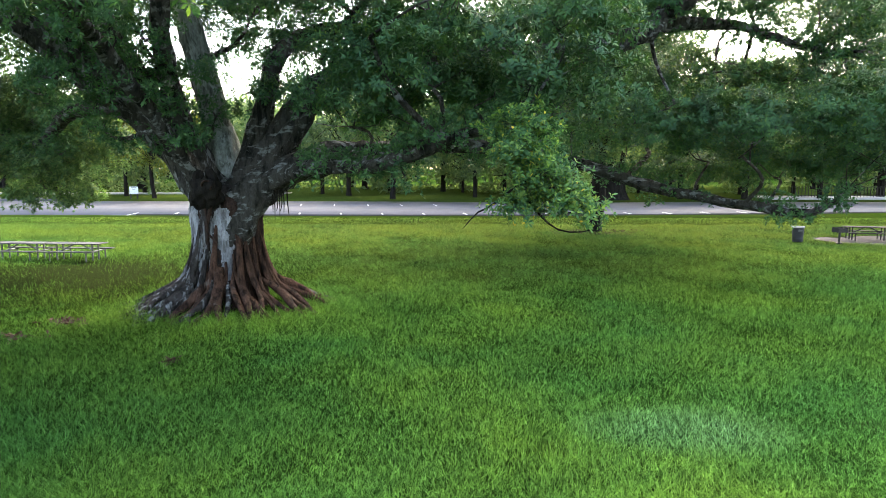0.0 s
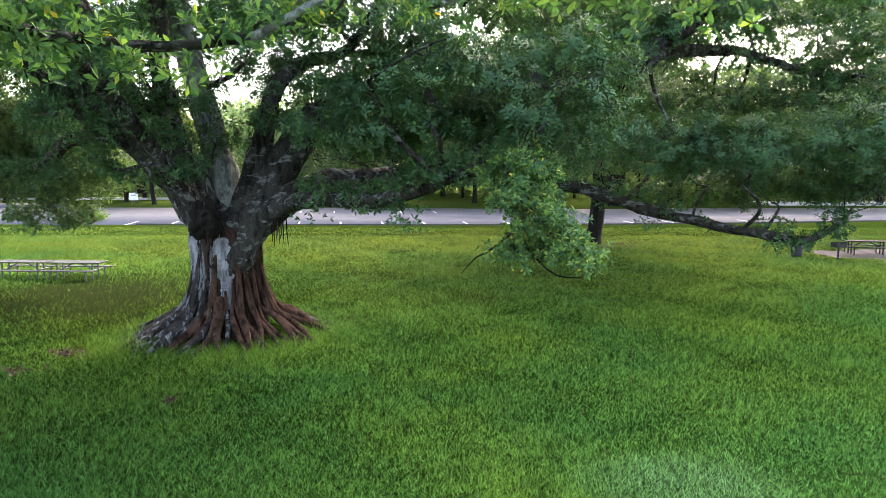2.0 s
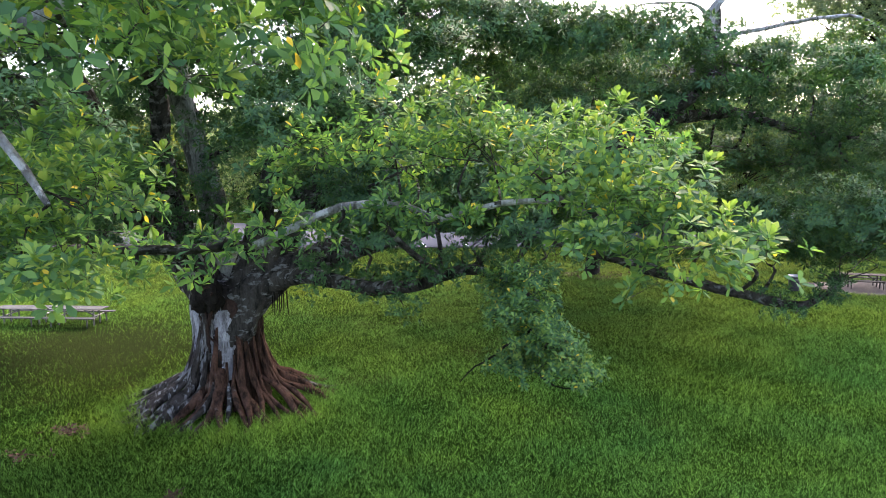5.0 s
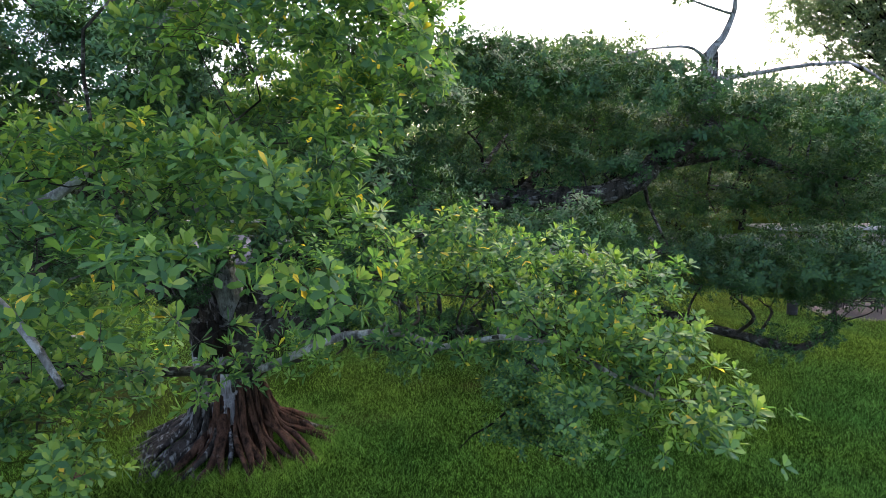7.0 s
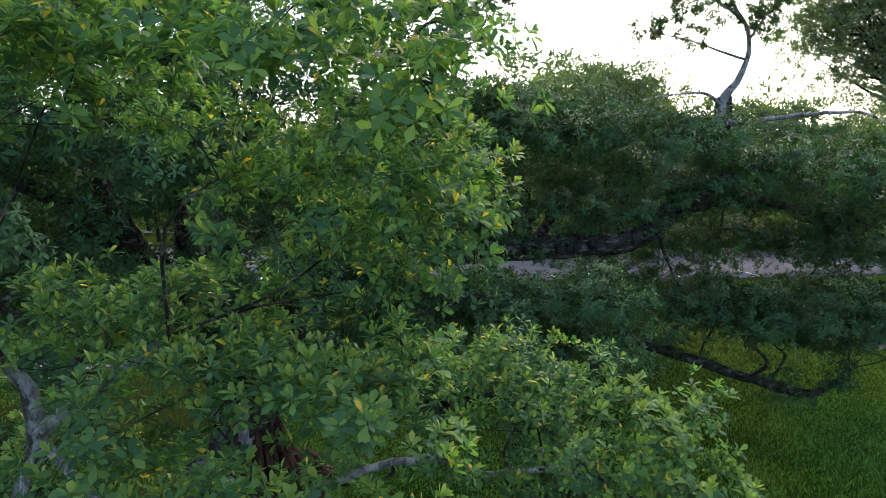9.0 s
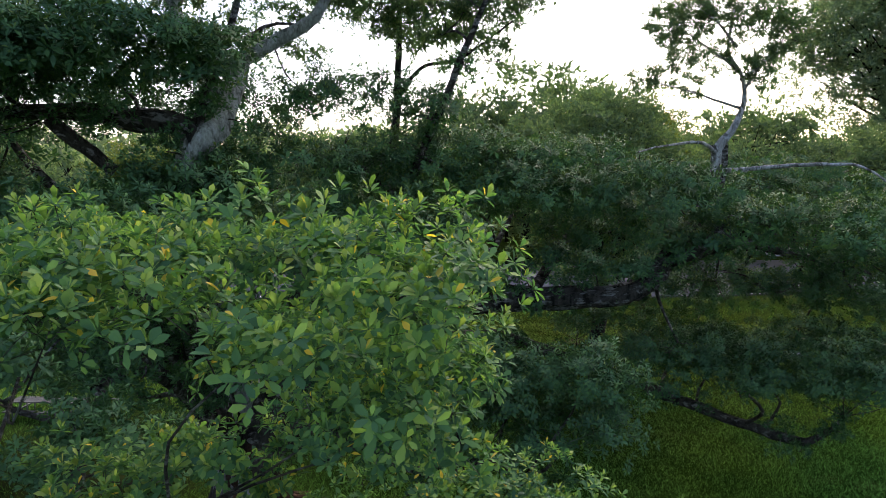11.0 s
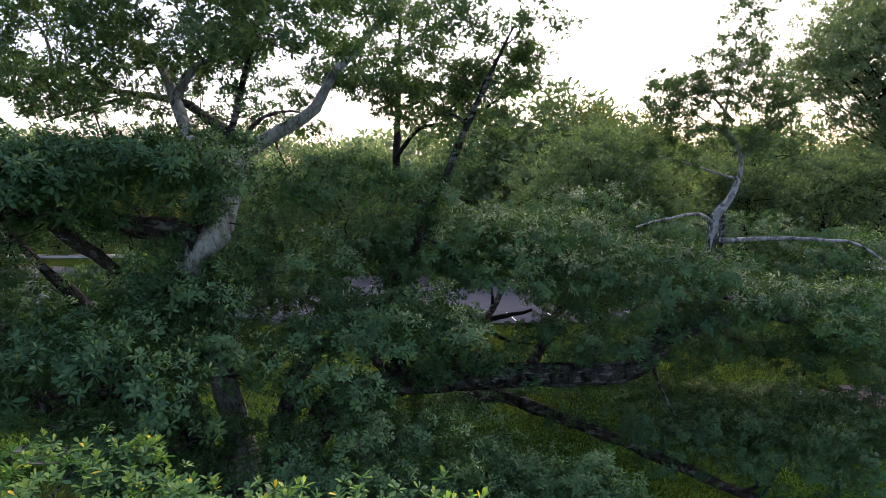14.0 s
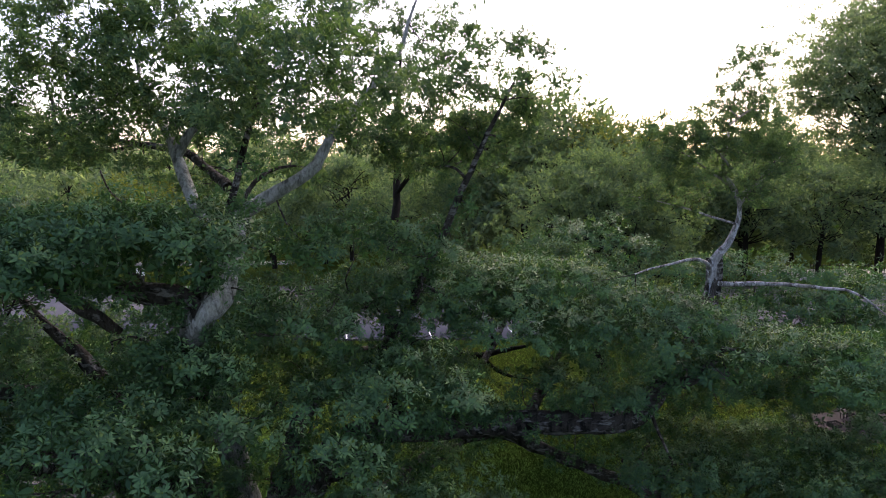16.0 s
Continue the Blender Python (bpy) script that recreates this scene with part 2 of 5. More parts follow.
METAL_BLACK = plain("black_iron", (0.022, 0.021, 0.020), 0.6, 0.3, 6, 0.3)
PLASTIC_DARK = plain("dark_plastic", (0.020, 0.022, 0.024), 0.45, 0.25, 5)
SIGN_WHITE = plain("sign_white", (0.70, 0.70, 0.68), 0.5, 0.1, 4)
MULCH = plain("mulch", (0.016, 0.0115, 0.008), 0.95, 0.5, 3.0, relief=0.9)
DEAD = plain("dead_leaf", (0.075, 0.035, 0.020), 0.8, 0.4, 20)


# ---- mesh helpers ----
def np_mesh(name, verts, faces, mat, smooth=False):
    """A mesh from numpy arrays: verts (n, 3); faces: one (m, k) array or a list of such arrays."""
    if not isinstance(faces, (list, tuple)):
        faces = [faces]
    faces = [f for f in faces if len(f)]
    me = bpy.data.meshes.new(name)
    loops = np.concatenate([f.ravel() for f in faces]).astype(np.int32)
    sizes = np.concatenate([np.full(len(f), f.shape[1], np.int32) for f in faces])
    me.vertices.add(len(verts))
    me.vertices.foreach_set("co", np.asarray(verts, np.float32).ravel())
    me.loops.add(len(loops))
    me.loops.foreach_set("vertex_index", loops)
    me.polygons.add(len(sizes))
    me.polygons.foreach_set("loop_start", np.concatenate([[0], np.cumsum(sizes)[:-1]]).astype(np.int32))
    if smooth:
        me.polygons.foreach_set("use_smooth", np.ones(len(sizes), bool))
    me.update(calc_edges=True)
    me.validate()
    me.materials.append(mat)
    return me


def part(name, data, mat, parent, label="", kind=""):
    """One mesh object under a thing or a part. data: a bmesh or a finished mesh."""
    if isinstance(data, bmesh.types.BMesh):
        me = bpy.data.meshes.new(name)
        data.to_mesh(me)
        data.free()
        me.materials.append(mat)
        data = me
    ob = new(name, data)
    ob.parent = parent
    if parent is not None and parent.parent is None and parent.type == "EMPTY":
        ob.matrix_parent_inverse = parent.matrix_basis.inverted()
    return tagged(ob, label=label, kind=kind)


def thing(name, at, label, category, group=""):
    e = new(name)
    e.empty_display_size = 0.2
    e.matrix_basis = Matrix.Translation(at)
    return tagged(e, label=label, category=category, group=group)


def box(bm, size, m, bevel=0.0):
    made = bmesh.ops.create_cube(bm, size=1.0, matrix=m @ Matrix.Diagonal((*size, 1)))
    if bevel:
        edges = list({e for v in made["verts"] for e in v.link_edges})
        bmesh.ops.bevel(bm, geom=edges, offset=bevel, segments=1, affect="EDGES")
    return bm


def curve_points(pts, step):
    """A smooth line through pts (n, k), about step apart."""
    p = np.asarray(pts, float)
    p = np.concatenate([[2 * p[0] - p[1]], p, [2 * p[-1] - p[-2]]])
    out = []
    for i in range(1, len(p) - 2):
        n = max(2, int(np.linalg.norm(p[i + 1, :3] - p[i, :3]) / step))
        s = (np.arange(n) / n)[:, None]
        a, b, c, d = p[i - 1], p[i], p[i + 1], p[i + 2]
        out.append(0.5 * (2 * b + (c - a) * s + (2 * a - 5 * b + 4 * c - d) * s ** 2 + (3 * b - a - 3 * c + d) * s ** 3))
    return np.concatenate(out + [p[-2:-1]])


def tube_arrays(pts, sides, rng, rough=0.12, flutes=0.0):
    """A tube round pts (n, 4: x, y, z, radius) with an uneven surface."""
    pts = np.asarray(pts, float)
    n = len(pts)
    tan = np.gradient(pts[:, :3], axis=0)
    tan /= np.linalg.norm(tan, axis=1)[:, None] + 1e-9
    ref = np.array((0.31, 0.22, 0.93)) if abs(tan[0, 2]) < 0.8 else np.array((0.9, 0.3, 0.1))
    u = np.cross(tan, ref)
    u /= np.linalg.norm(u, axis=1)[:, None] + 1e-9
    v = np.cross(tan, u)
    ang = np.arange(sides) / sides * 2 * np.pi
    grain = rng.random((n, sides)) - 0.5
    for _ in range(2 if n > 6 else 0):
        grain = 0.25 * np.roll(grain, 1, 0) + 0.5 * grain + 0.25 * np.roll(grain, -1, 0)
    lump = 1 + 1.6 * rough * grain
    if sides > 8:
        # long ridges and hollows, as of grown-together strands, and knots
        drift = (np.arange(n) * 0.25).astype(int)
        ridge = rng.normal(0, 0.45 * rough, sides)
        lump = lump + ridge[(np.arange(sides)[None, :] + drift[:, None]) % sides]
        knots = np.exp(-((np.arange(n)[:, None] - rng.integers(0, n, max(1, n // 7))[None, :]) / 1.2) ** 2).sum(1)
        lump = lump + 0.35 * rough * knots[:, None]
    if flutes:
        lump = lump + flutes * np.sin(3 * ang + rng.random() * 6 + np.arange(n)[:, None] * 0.12)
    r = pts[:, 3:4] * lump
    ring = pts[:, None, :3] + r[..., None] * (np.cos(ang)[None, :, None] * u[:, None] + np.sin(ang)[None, :, None] * v[:, None])
    verts = ring.reshape(-1, 3)
    i, j = np.meshgrid(np.arange(n - 1), np.arange(sides), indexing="ij")
    a = (i * sides + j).ravel()
    b = (i * sides + (j + 1) % sides).ravel()
    faces = np.stack([a, a + sides, b + sides, b], 1)
    tip = np.stack([np.full(sides, (n - 1) * sides), (n - 1) * sides + np.arange(sides), (n - 1) * sides + (np.arange(sides) + 1) % sides], 1)[1:-1]
    return verts, faces, tip


def join(chunks):
    """Several (verts, quads, tris) into one."""
    V, Q, T, k = [], [], [], 0
    for v, q, *t in chunks:
        V.append(v)
        Q.append(q + k)
        if t:
            T.append(t[0] + k)
        k += len(v)
    return np.concatenate(V), [np.concatenate(Q)] + ([np.concatenate(T)] if T else [])


def unit(a):
    return a / (np.linalg.norm(a, axis=-1, keepdims=True) + 1e-9)


def rosette_arrays(P, D, count, size, rng, fine=False, lo=28, hi=80, out=None):
    """Leaves in whorls: at each P (m, 3), round the axis D, count leaves of about the given length."""
    m = len(P)
    ref = np.where(np.abs(D[:, 2:3]) < 0.9, np.array((0, 0, 1.0)), np.array((1.0, 0, 0)))
    U = unit(np.cross(D, ref))
    W = np.cross(D, U)
    k = np.arange(count)
    phi = k * 2.4 + rng.random((m, 1)) * 6.28 + rng.normal(0, 0.25, (m, count))
    alpha = np.radians(lo + (hi - lo) * (k / max(1, count - 1)) + rng.normal(0, 9, (m, count)))
    d = np.cos(alpha)[..., None] * D[:, None] + np.sin(alpha)[..., None] * (np.cos(phi)[..., None] * U[:, None] + np.sin(phi)[..., None] * W[:, None])
    s = unit(np.cross(d, D[:, None] + 0.01))
    nrm = np.cross(s, d)
    L = size * (0.7 + 0.6 * rng.random((m, count, 1)))
    w = L * (0.15 + 0.06 * rng.random((m, count, 1)))
    base = P[:, None] + d * 0.015
    droop = np.array((0, 0, -1.0)) * L * 0.12 * rng.random((m, count, 1))
    if fine:
        w = w * 1.32
        v = np.stack([base, base + d * L * 0.32 + s * w * 0.62 + nrm * w * 0.25, base + d * L * 0.7 + s * w * 0.95 + nrm * w * 0.3 + droop * 0.5, base + d * L + droop,
                      base + d * L * 0.7 - s * w * 0.95 + nrm * w * 0.3 + droop * 0.5, base + d * L * 0.32 - s * w * 0.62 + nrm * w * 0.25], 2).reshape(-1, 3)
        o = np.arange(m * count)[:, None] * 6
        f = np.concatenate([o + np.array((0, 1, 2, 3)), o + np.array((0, 3, 4, 5))])
        if out is None:
            return v, f
        return v, f, np.repeat(unit(nrm + 0.45 * out[:, None]).reshape(-1, 3), 6, axis=0)
    v = np.stack([base, base + d * L * 0.6 + s * w + nrm * w * 0.3, base + d * L + droop, base + d * L * 0.6 - s * w + nrm * w * 0.3], 2).reshape(-1, 3)
    o = np.arange(m * count)[:, None] * 4
    f = np.concatenate([o + np.array((0, 1, 2)), o + np.array((0, 2, 3))])
    if out is None:
        return v, f
    return v, f, np.repeat(unit(0.4 * nrm + out[:, None]).reshape(-1, 3), 4, axis=0)


def bend_normals(me, N):
    """Leaves shade with the rounding of the clump that they sit on."""
    me.polygons.foreach_set("use_smooth", np.ones(len(me.polygons), bool))
    me.normals_split_custom_set_from_vertices(N.tolist())
    return me


def sprays(rng, p, pr, flat, per, tight=0.17, bunch=9, up=0.55):
    """Whorls in bunches over a dome of radius pr round p: places and axes."""
    k = max(3, per // bunch)
    q = unit(rng.normal(size=(k, 3)) + (0, 0, up))
    wave = 1 + 0.2 * np.sin(q[:, :1] * 5 + q[:, 1:2] * 4 + rng.random() * 6)
    centre = p + q * (0.55 + 0.5 * rng.random((k, 1)) ** 0.6) * wave * pr * (1, 1, flat)
    who = rng.integers(0, k, per)
    size = (0.6 + 0.8 * rng.random(k))[who][:, None]
    off = rng.normal(0, 1, (per, 3)) * (1, 1, 0.55) * tight * size
    D = unit(q[who] * 0.7 + (0, 0, 0.45) + off / (tight + 0.01) * 0.35 + rng.normal(0, 0.15, (per, 3)))
    return centre[who] + off, D


def ball(rng, n, low=-0.5):
    """Random directions that mostly look up."""
    d = unit(rng.normal(size=(n * 3, 3)))
    d = d[d[:, 2] > low][:n]
    return d


# ---- ground: one sheet, the car park set a step below the turf ----
LOT_NEAR, LOT_FAR = 55.0, 82.0


def lot_near(x):
    return LOT_NEAR + 0.0022 * (x + 4) ** 2 * (1 if x > -4 else 0.3)


def ground_height(x, y):
    z = 0.05 * math.sin(0.31 * x + 0.8) * math.sin(0.27 * y + 1.1) + 0.03 * math.sin(0.9 * x + 0.7 * y)
    fade = min(1.0, max(0.0, (52 - y) / 12))
    z *= fade
    if lot_near(x) + 0.02 < y < LOT_FAR + 0.1:
        z = -0.30
    if y > LOT_FAR + 6:
        z += 0.9 * min(1, (y - LOT_FAR - 6) / 60)
    return z


def build_ground():
    xs = np.concatenate([np.linspace(-1500, -120, 12), np.linspace(-100, 100, 121), np.linspace(120, 1500, 12)])
    ys = np.concatenate([np.linspace(-900, -40, 8), np.linspace(-30, 54, 72), np.linspace(54.25, 62, 40), np.linspace(63, 74.5, 12), np.linspace(75.12, 110, 30), np.linspace(130, 2500, 12)])
    X, Y = np.meshgrid(xs, ys)
    Z = np.array([ground_height(x, y) for x, y in zip(X.ravel(), Y.ravel())])
    V = np.stack([X.ravel(), Y.ravel(), Z], 1)
    i, j = np.meshgrid(np.arange(len(ys) - 1), np.arange(len(xs) - 1), indexing="ij")
    a = (i * len(xs) + j).ravel()
    F = np.stack([a, a + 1, a + len(xs) + 1, a + len(xs)], 1)
    tagged(new("ground", np_mesh("ground", V, F, LAWN, True)), label="mown green lawn with worn thin patches and tree shade in its colour", category="ground", kind="structure")


build_ground()


def strip(name, y0, y1, x0, x1, z, thick, mat, label, category):
    """A slab whose near edge may bend along x: y0 and y1 are functions of x."""
    xs = np.linspace(x0, x1, 80)
    V, Q = [], []
    for x in xs:
        a, b = y0(x), y1(x)
        V += [(x, a, z), (x, b, z), (x, b, z - thick), (x, a, z - thick)]
    for k in range(len(xs) - 1):
        o = 4 * k
        Q += [(o + e, o + 4 + e, o + 4 + (e + 1) % 4, o + (e + 1) % 4) for e in range(4)]
    Q += [(0, 1, 2, 3), (len(V) - 1, len(V) - 2, len(V) - 3, len(V) - 4)]
    return tagged(new(name, np_mesh(name, np.array(V), np.array(Q), mat)), label=label, category=category, kind="structure")


strip("road", lambda x: lot_near(x) + 0.18, lambda x: LOT_FAR - 0.1 - 3.0 * math.exp(-((x - 14) / 14) ** 2), -130, 130, -0.14, 0.1, ASPHALT, "pale grey asphalt car park crossing behind the lawn", "car park")
# dark raised strip standing in for the kerb's shadow line
strip("kerb", lambda x: lot_near(x) - 0.02, lambda x: lot_near(x) + 0.15, -27, 130, 0.11, 0.4, KERB_SHADE, "low kerb along the car park edge, painted dark as its shadow line", "kerb")
strip("driveway", lambda x: LOT_FAR - 0.4, lambda x: 86 + 0.30 * (-46 - x), -110, -46, 0.02, 0.3, ASPHALT, "pale asphalt driveway leading off the car park", "driveway")
strip("path", lambda x: 99 + 0.05 * x, lambda x: 102 + 0.05 * x, -120, -24, 0.36, 0.3, CONCRETE, "pale concrete path across the far grass", "path")
strip("pavement", lambda x: 84.5, lambda x: 93, 44, 120, 0.2, 0.3, CONCRETE, "pale concrete apron by the fence", "pavement")


def stall_line(x, length=4.8, lean=-0.16, far=0.0):
    bm = bmesh.new()
    y = lot_near(x) + 0.4 + far
    box(bm, (0.13, length, 0.008), pose(x + lean * length / 2, y + length / 2, -0.134, 0, 0, -math.degrees(lean)))
    ob = part("stall_line", bm, PAINT_LINE, bpy.data.objects["road"])
    return ob


for k in range(16):
    stall_line(-28.5 + 3.9 * k)
for k in range(8):
    stall_line(-28.0 + 3.9 * k, 3.0, -0.16, 16.5)
for k in range(3):
    bm = bmesh.new()
    box(bm, (1.8, 0.16, 0.13), pose(24 + 2.6 * k, lot_near(24 + 2.6 * k) + 0.9, -0.075), 0.03)
    tagged(part("wheel_stop", bm, CONCRETE, None), label="white concrete wheel stop on the asphalt", category="wheel stop", group="wheel stops")


# ---- trees ----
def trunk_arrays(cx, cy, rng):
    """The fluted bole of the old ficus, closed over where the limbs leave it."""
    zs = np.concatenate([np.linspace(-0.15, 3.05, 70), np.linspace(3.1, 3.75, 20)])
    n = 288
    ang = np.linspace(0, 2 * np.pi, n, endpoint=False)
    flutes = [(rng.uniform(-np.pi, np.pi), 0.05 + 0.10 * rng.random(), 0.07 + 0.10 * rng.random(), rng.normal(0, 0.12), rng.uniform(0.2, 2.6)) for _ in range(30)]
    V = []
    for z in zs:
        zz = max(z, 0.0)
        core = 0.80 + 0.36 * math.exp(-zz / 0.8) + 0.18 * math.exp(-((z - 3.0) / 0.8) ** 2)
        if z > 3.05:
            core *= math.sqrt(max(0.02, 1 - ((z - 3.05) / 0.72) ** 2))
        r = np.full(n, core)
        for a, high, wide, twist, at in flutes:
            da = (ang - a - twist * zz - 0.08 * math.sin(2.3 * zz + 7 * a) + np.pi) % (2 * np.pi) - np.pi
            r = r + high * math.exp(-((zz - at) / 1.5) ** 2) * np.exp(-(da / wide) ** 2)
        r = r * (1 + 0.012 * np.sin(31 * ang + 5 * z) + 0.010 * rng.normal(size=n))
        V.append(np.stack([cx + r * np.cos(ang), cy + 0.95 * r * np.sin(ang), np.full(n, z)], 1))
    k = len(zs)
    V = np.concatenate(V)
    i, j = np.meshgrid(np.arange(k - 1), np.arange(n), indexing="ij")
    a, b = (i * n + j).ravel(), (i * n + (j + 1) % n).ravel()
    return V, np.stack([a, b, b + n, a + n], 1)


TX, TY = -6.4, 18.6


class Tree:
    """Collects limbs, so that foliage can hang its branches from the nearest one."""

    def __init__(self, top, seed):
        self.top, self.rng, self.lines = top, np.random.default_rng(seed), []

    def limb(self, pts, mat=None, sides=14, label="", rough=0.16, name="limb"):
        line = curve_points(pts, 0.28)
        wob = np.cumsum(self.rng.normal(0, 0.018, (len(line), 3)), axis=0)
        wob -= np.linspace(0, 1, len(line))[:, None] * wob[-1]
        line[:, :3] += wob
        v, q, t = tube_arrays(line, int(sides * 1.5) if sides > 10 else sides, self.rng, rough, 0.05)
        self.lines.append(line)
        return part(name, np_mesh(name, v, [q, t], mat or BARK_LIMB, True), None, self.top, label)

    def clothe(self, which, lo, hi, gap, pad_r, per, mat, size=0.13, drop=0.0):
        """Short leafy shoots along one limb."""
        rng, line = self.rng, self.lines[which]
        step = max(1, int(gap / 0.28))
        P, D, chunks = [], [], []
        for s in line[int(len(line) * lo):int(len(line) * hi):step]:
            out = unit(rng.normal(size=3) + (0, 0, 0.35))
            p = s[:3] + out * (s[3] + pad_r * 0.6) - (0, 0, drop)
            chunks.append(tube_arrays(curve_points([(*s[:3], 0.03), (*((s[:3] + p) / 2 + rng.normal(0, 0.05, 3)), 0.02), (*p, 0.01)], 0.2), 5, rng))
            q = unit(rng.normal(size=(per, 3)))
            pr = pad_r * (0.6 + 0.8 * rng.random())
            P.append(p + q * (0.3 + 0.75 * rng.random((per, 1))) * pr * (1, 1, 0.75))
            D.append(unit(q * 0.6 + (0, 0, 0.5) + rng.normal(0, 0.3, (per, 3))))
        v, f = rosette_arrays(np.concatenate(P), np.concatenate(D), 7, size, rng)
        part("twig", np_mesh("twig", *join(chunks), BARK_LIMB, True), None, self.top, kind="stuff")
        part("foliage", np_mesh("foliage", v, f, mat), None, self.top, kind="stuff")

    def foliage(self, centre, radii, pads, pad_r, per_pad, mat, size=0.13, count=8, fine=False, low=-0.35, flat=0.5, wood=None, hang=0.0, name="foliage", tips=0.0, up=0.55):
        """A mass of leaf pads inside an ellipsoid, with the branches that carry them."""
        rng, c, R = self.rng, np.array(centre, float), np.array(radii, float)
        # spread the pads out, so that dark gaps stay between them
        cand = ball(rng, pads * 5, low)
        cand = c + cand * R * (0.5 + 0.5 * rng.random((len(cand), 1)) ** 0.5)
        pc = [cand[0]]
        gap = np.linalg.norm((cand - cand[0]) * (1, 1, 1.3), axis=1)
        for _ in range(pads - 1):
            k = int(np.argmax(gap * (0.75 + 0.5 * rng.random(len(gap)))))
            pc.append(cand[k])
            gap = np.minimum(gap, np.linalg.norm((cand - cand[k]) * (1, 1, 1.3), axis=1))
        pc = np.array(pc)
        P, D, O, wood_chunks, core_p = [], [], [], [], []
        allp = np.concatenate(self.lines)
        start = allp[np.argmin(np.linalg.norm(allp[:, :3] - c, axis=1))]
        near = allp[np.linalg.norm(allp[:, :3] - c, axis=1) < 1.3 * R.max() + 0.5]
        nodes = [start] + [a for a in near[::3]]
        far = np.linalg.norm(c - start[:3])
        r0 = min(start[3] * 0.6, 0.02 + 0.013 * far + 0.006 * R.max())
        if far > R.min() * 0.6:
            hub = c * 0.75 + start[:3] * 0.25 - np.array((0, 0, R[2] * 0.3))
            mid = (start[:3] + hub) / 2 + rng.normal(0, 0.12 * far + 0.02, 3) * (1, 1, 0.5)
            line = curve_points([(*start[:3], r0), (*mid, r0 * 0.8), (*hub, r0 * 0.55)], 0.3)
            wood_chunks.append(tube_arrays(line, 7, rng))
            nodes += list(line[2:])
        for p in pc[np.argsort(np.linalg.norm(pc - start[:3], axis=1))]:
            pr = pad_r * (0.7 + 0.6 * rng.random())
            N = np.array(nodes)
            s = N[np.argmin(np.linalg.norm(N[:, :3] - p, axis=1) + 0.25 * rng.random(len(N)))]
            dist = np.linalg.norm(p - s[:3])
            m1 = s[:3] * 0.5 + p * 0.5 + rng.normal(0, 0.13 * dist, 3) - (0, 0, 0.08 * dist)
            rb = min(s[3] * 0.75, 0.010 + 0.012 * dist)
            line = curve_points([(*s[:3], rb), (*m1, rb * 0.8), (*p, rb * 0.5)], 0.35)
            wood_chunks.append(tube_arrays(line, 5, rng))
            nodes += list(line[1:])
            pp, dd = sprays(rng, p, pr, flat, per_pad, 0.13 if fine else 0.16 * max(1.0, size / 0.12), 7 if fine else 9, up)
            pp[:, 2] -= hang * np.linalg.norm(pp[:, :2] - p[:2], axis=1) ** 2
            if fine:
                dd = unit(dd + (0, 0, 0.4))
            P.append(pp)
            D.append(dd)
            O.append(unit(unit(pp - p + (0, 0, 0.3 * pr)) + 0.6 * unit((pp - c) / R) + (0, 0, 0.25)))
            if not fine:
                core_p.append(p + unit(rng.normal(size=(7, 3))) * pr * 0.45 * (1, 1, flat))
            for g in rng.choice(per_pad, min(per_pad, 6), replace=False):
                a, b = p + rng.normal(0, 0.05, 3), pp[g]
                wood_chunks.append(tube_arrays(np.array([(*a, rb * 0.45), (*((a + b) / 2 + rng.normal(0, 0.06, 3)), rb * 0.3), (*b, 0.004)]), 3, rng))
        P, D, O = np.concatenate(P), np.concatenate(D), np.concatenate(O)
        v, f, N = rosette_arrays(P, D, count, size, rng, fine, 45 if tips else 28, 100 if tips else 80, O)
        if tips:
            # upright young leaves at the shoot ends
            patch = np.sin(2.6 * P[:, 0] + 1.7 * np.sin(1.9 * P[:, 1])) * np.sin(2.9 * P[:, 2] + 1.3 * np.sin(2.1 * P[:, 0]))
            pick = rng.random(len(P)) < tips * (1 + 1.5 * patch)
            tv, tf, tn = rosette_arrays(P[pick] + D[pick] * 0.02, D[pick], 3 if fine else 2, size * 0.9, rng, fine, 10, 36, O[pick])
            part("young_leaves", bend_normals(np_mesh("young_leaves", tv, tf, LEAF_TIP if fine else LEAF_SHOOT), tn), None, self.top, kind="stuff")
        if core_p:
            # oversized hidden leaves inside the pads, added to block light and view
            inside = np.concatenate(core_p)
            away = unit(rng.normal(size=inside.shape) + (0, 0, 0.4))
            v2, f2, n2 = rosette_arrays(inside, away, 7, size * 1.6, rng, False, 40, 95, away)
            v, f, N = np.concatenate([v, v2]), np.concatenate([f, f2 + len(v)]), np.concatenate([N, n2])
        part("branch", np_mesh("branch", *join(wood_chunks), wood or BARK_LIMB, True), None, self.top, kind="stuff")
        part(name, bend_normals(np_mesh(name, v, f, mat), N), None, self.top, kind="stuff")
        return P, D


ficus = thing("ficus_tree", (TX, TY, 0), "huge old ficus with buttress roots and wide spreading crown", "tree")
tree = Tree(ficus, 7)
v, q = trunk_arrays(TX, TY, tree.rng)
trunk_mesh = np_mesh("trunk", v, q, BARK, True)
trunk_mesh.materials.append(BARK_SMOOTH)
trunk_mesh.materials.append(BARK_FORK)
face_at = v[q].mean(1)
ang = np.arctan2(face_at[:, 1] - TY, face_at[:, 0] - TX)
edge = 0.07 * np.sin(7 * face_at[:, 2]) + 0.05 * np.sin(17 * face_at[:, 2] + 1) + 0.04 * np.sin(31 * face_at[:, 2])
slot = np.zeros(len(q), int)
slot[(ang > -1.5 + edge) & (ang < 0.6) & (face_at[:, 2] < 3.3)] = 2
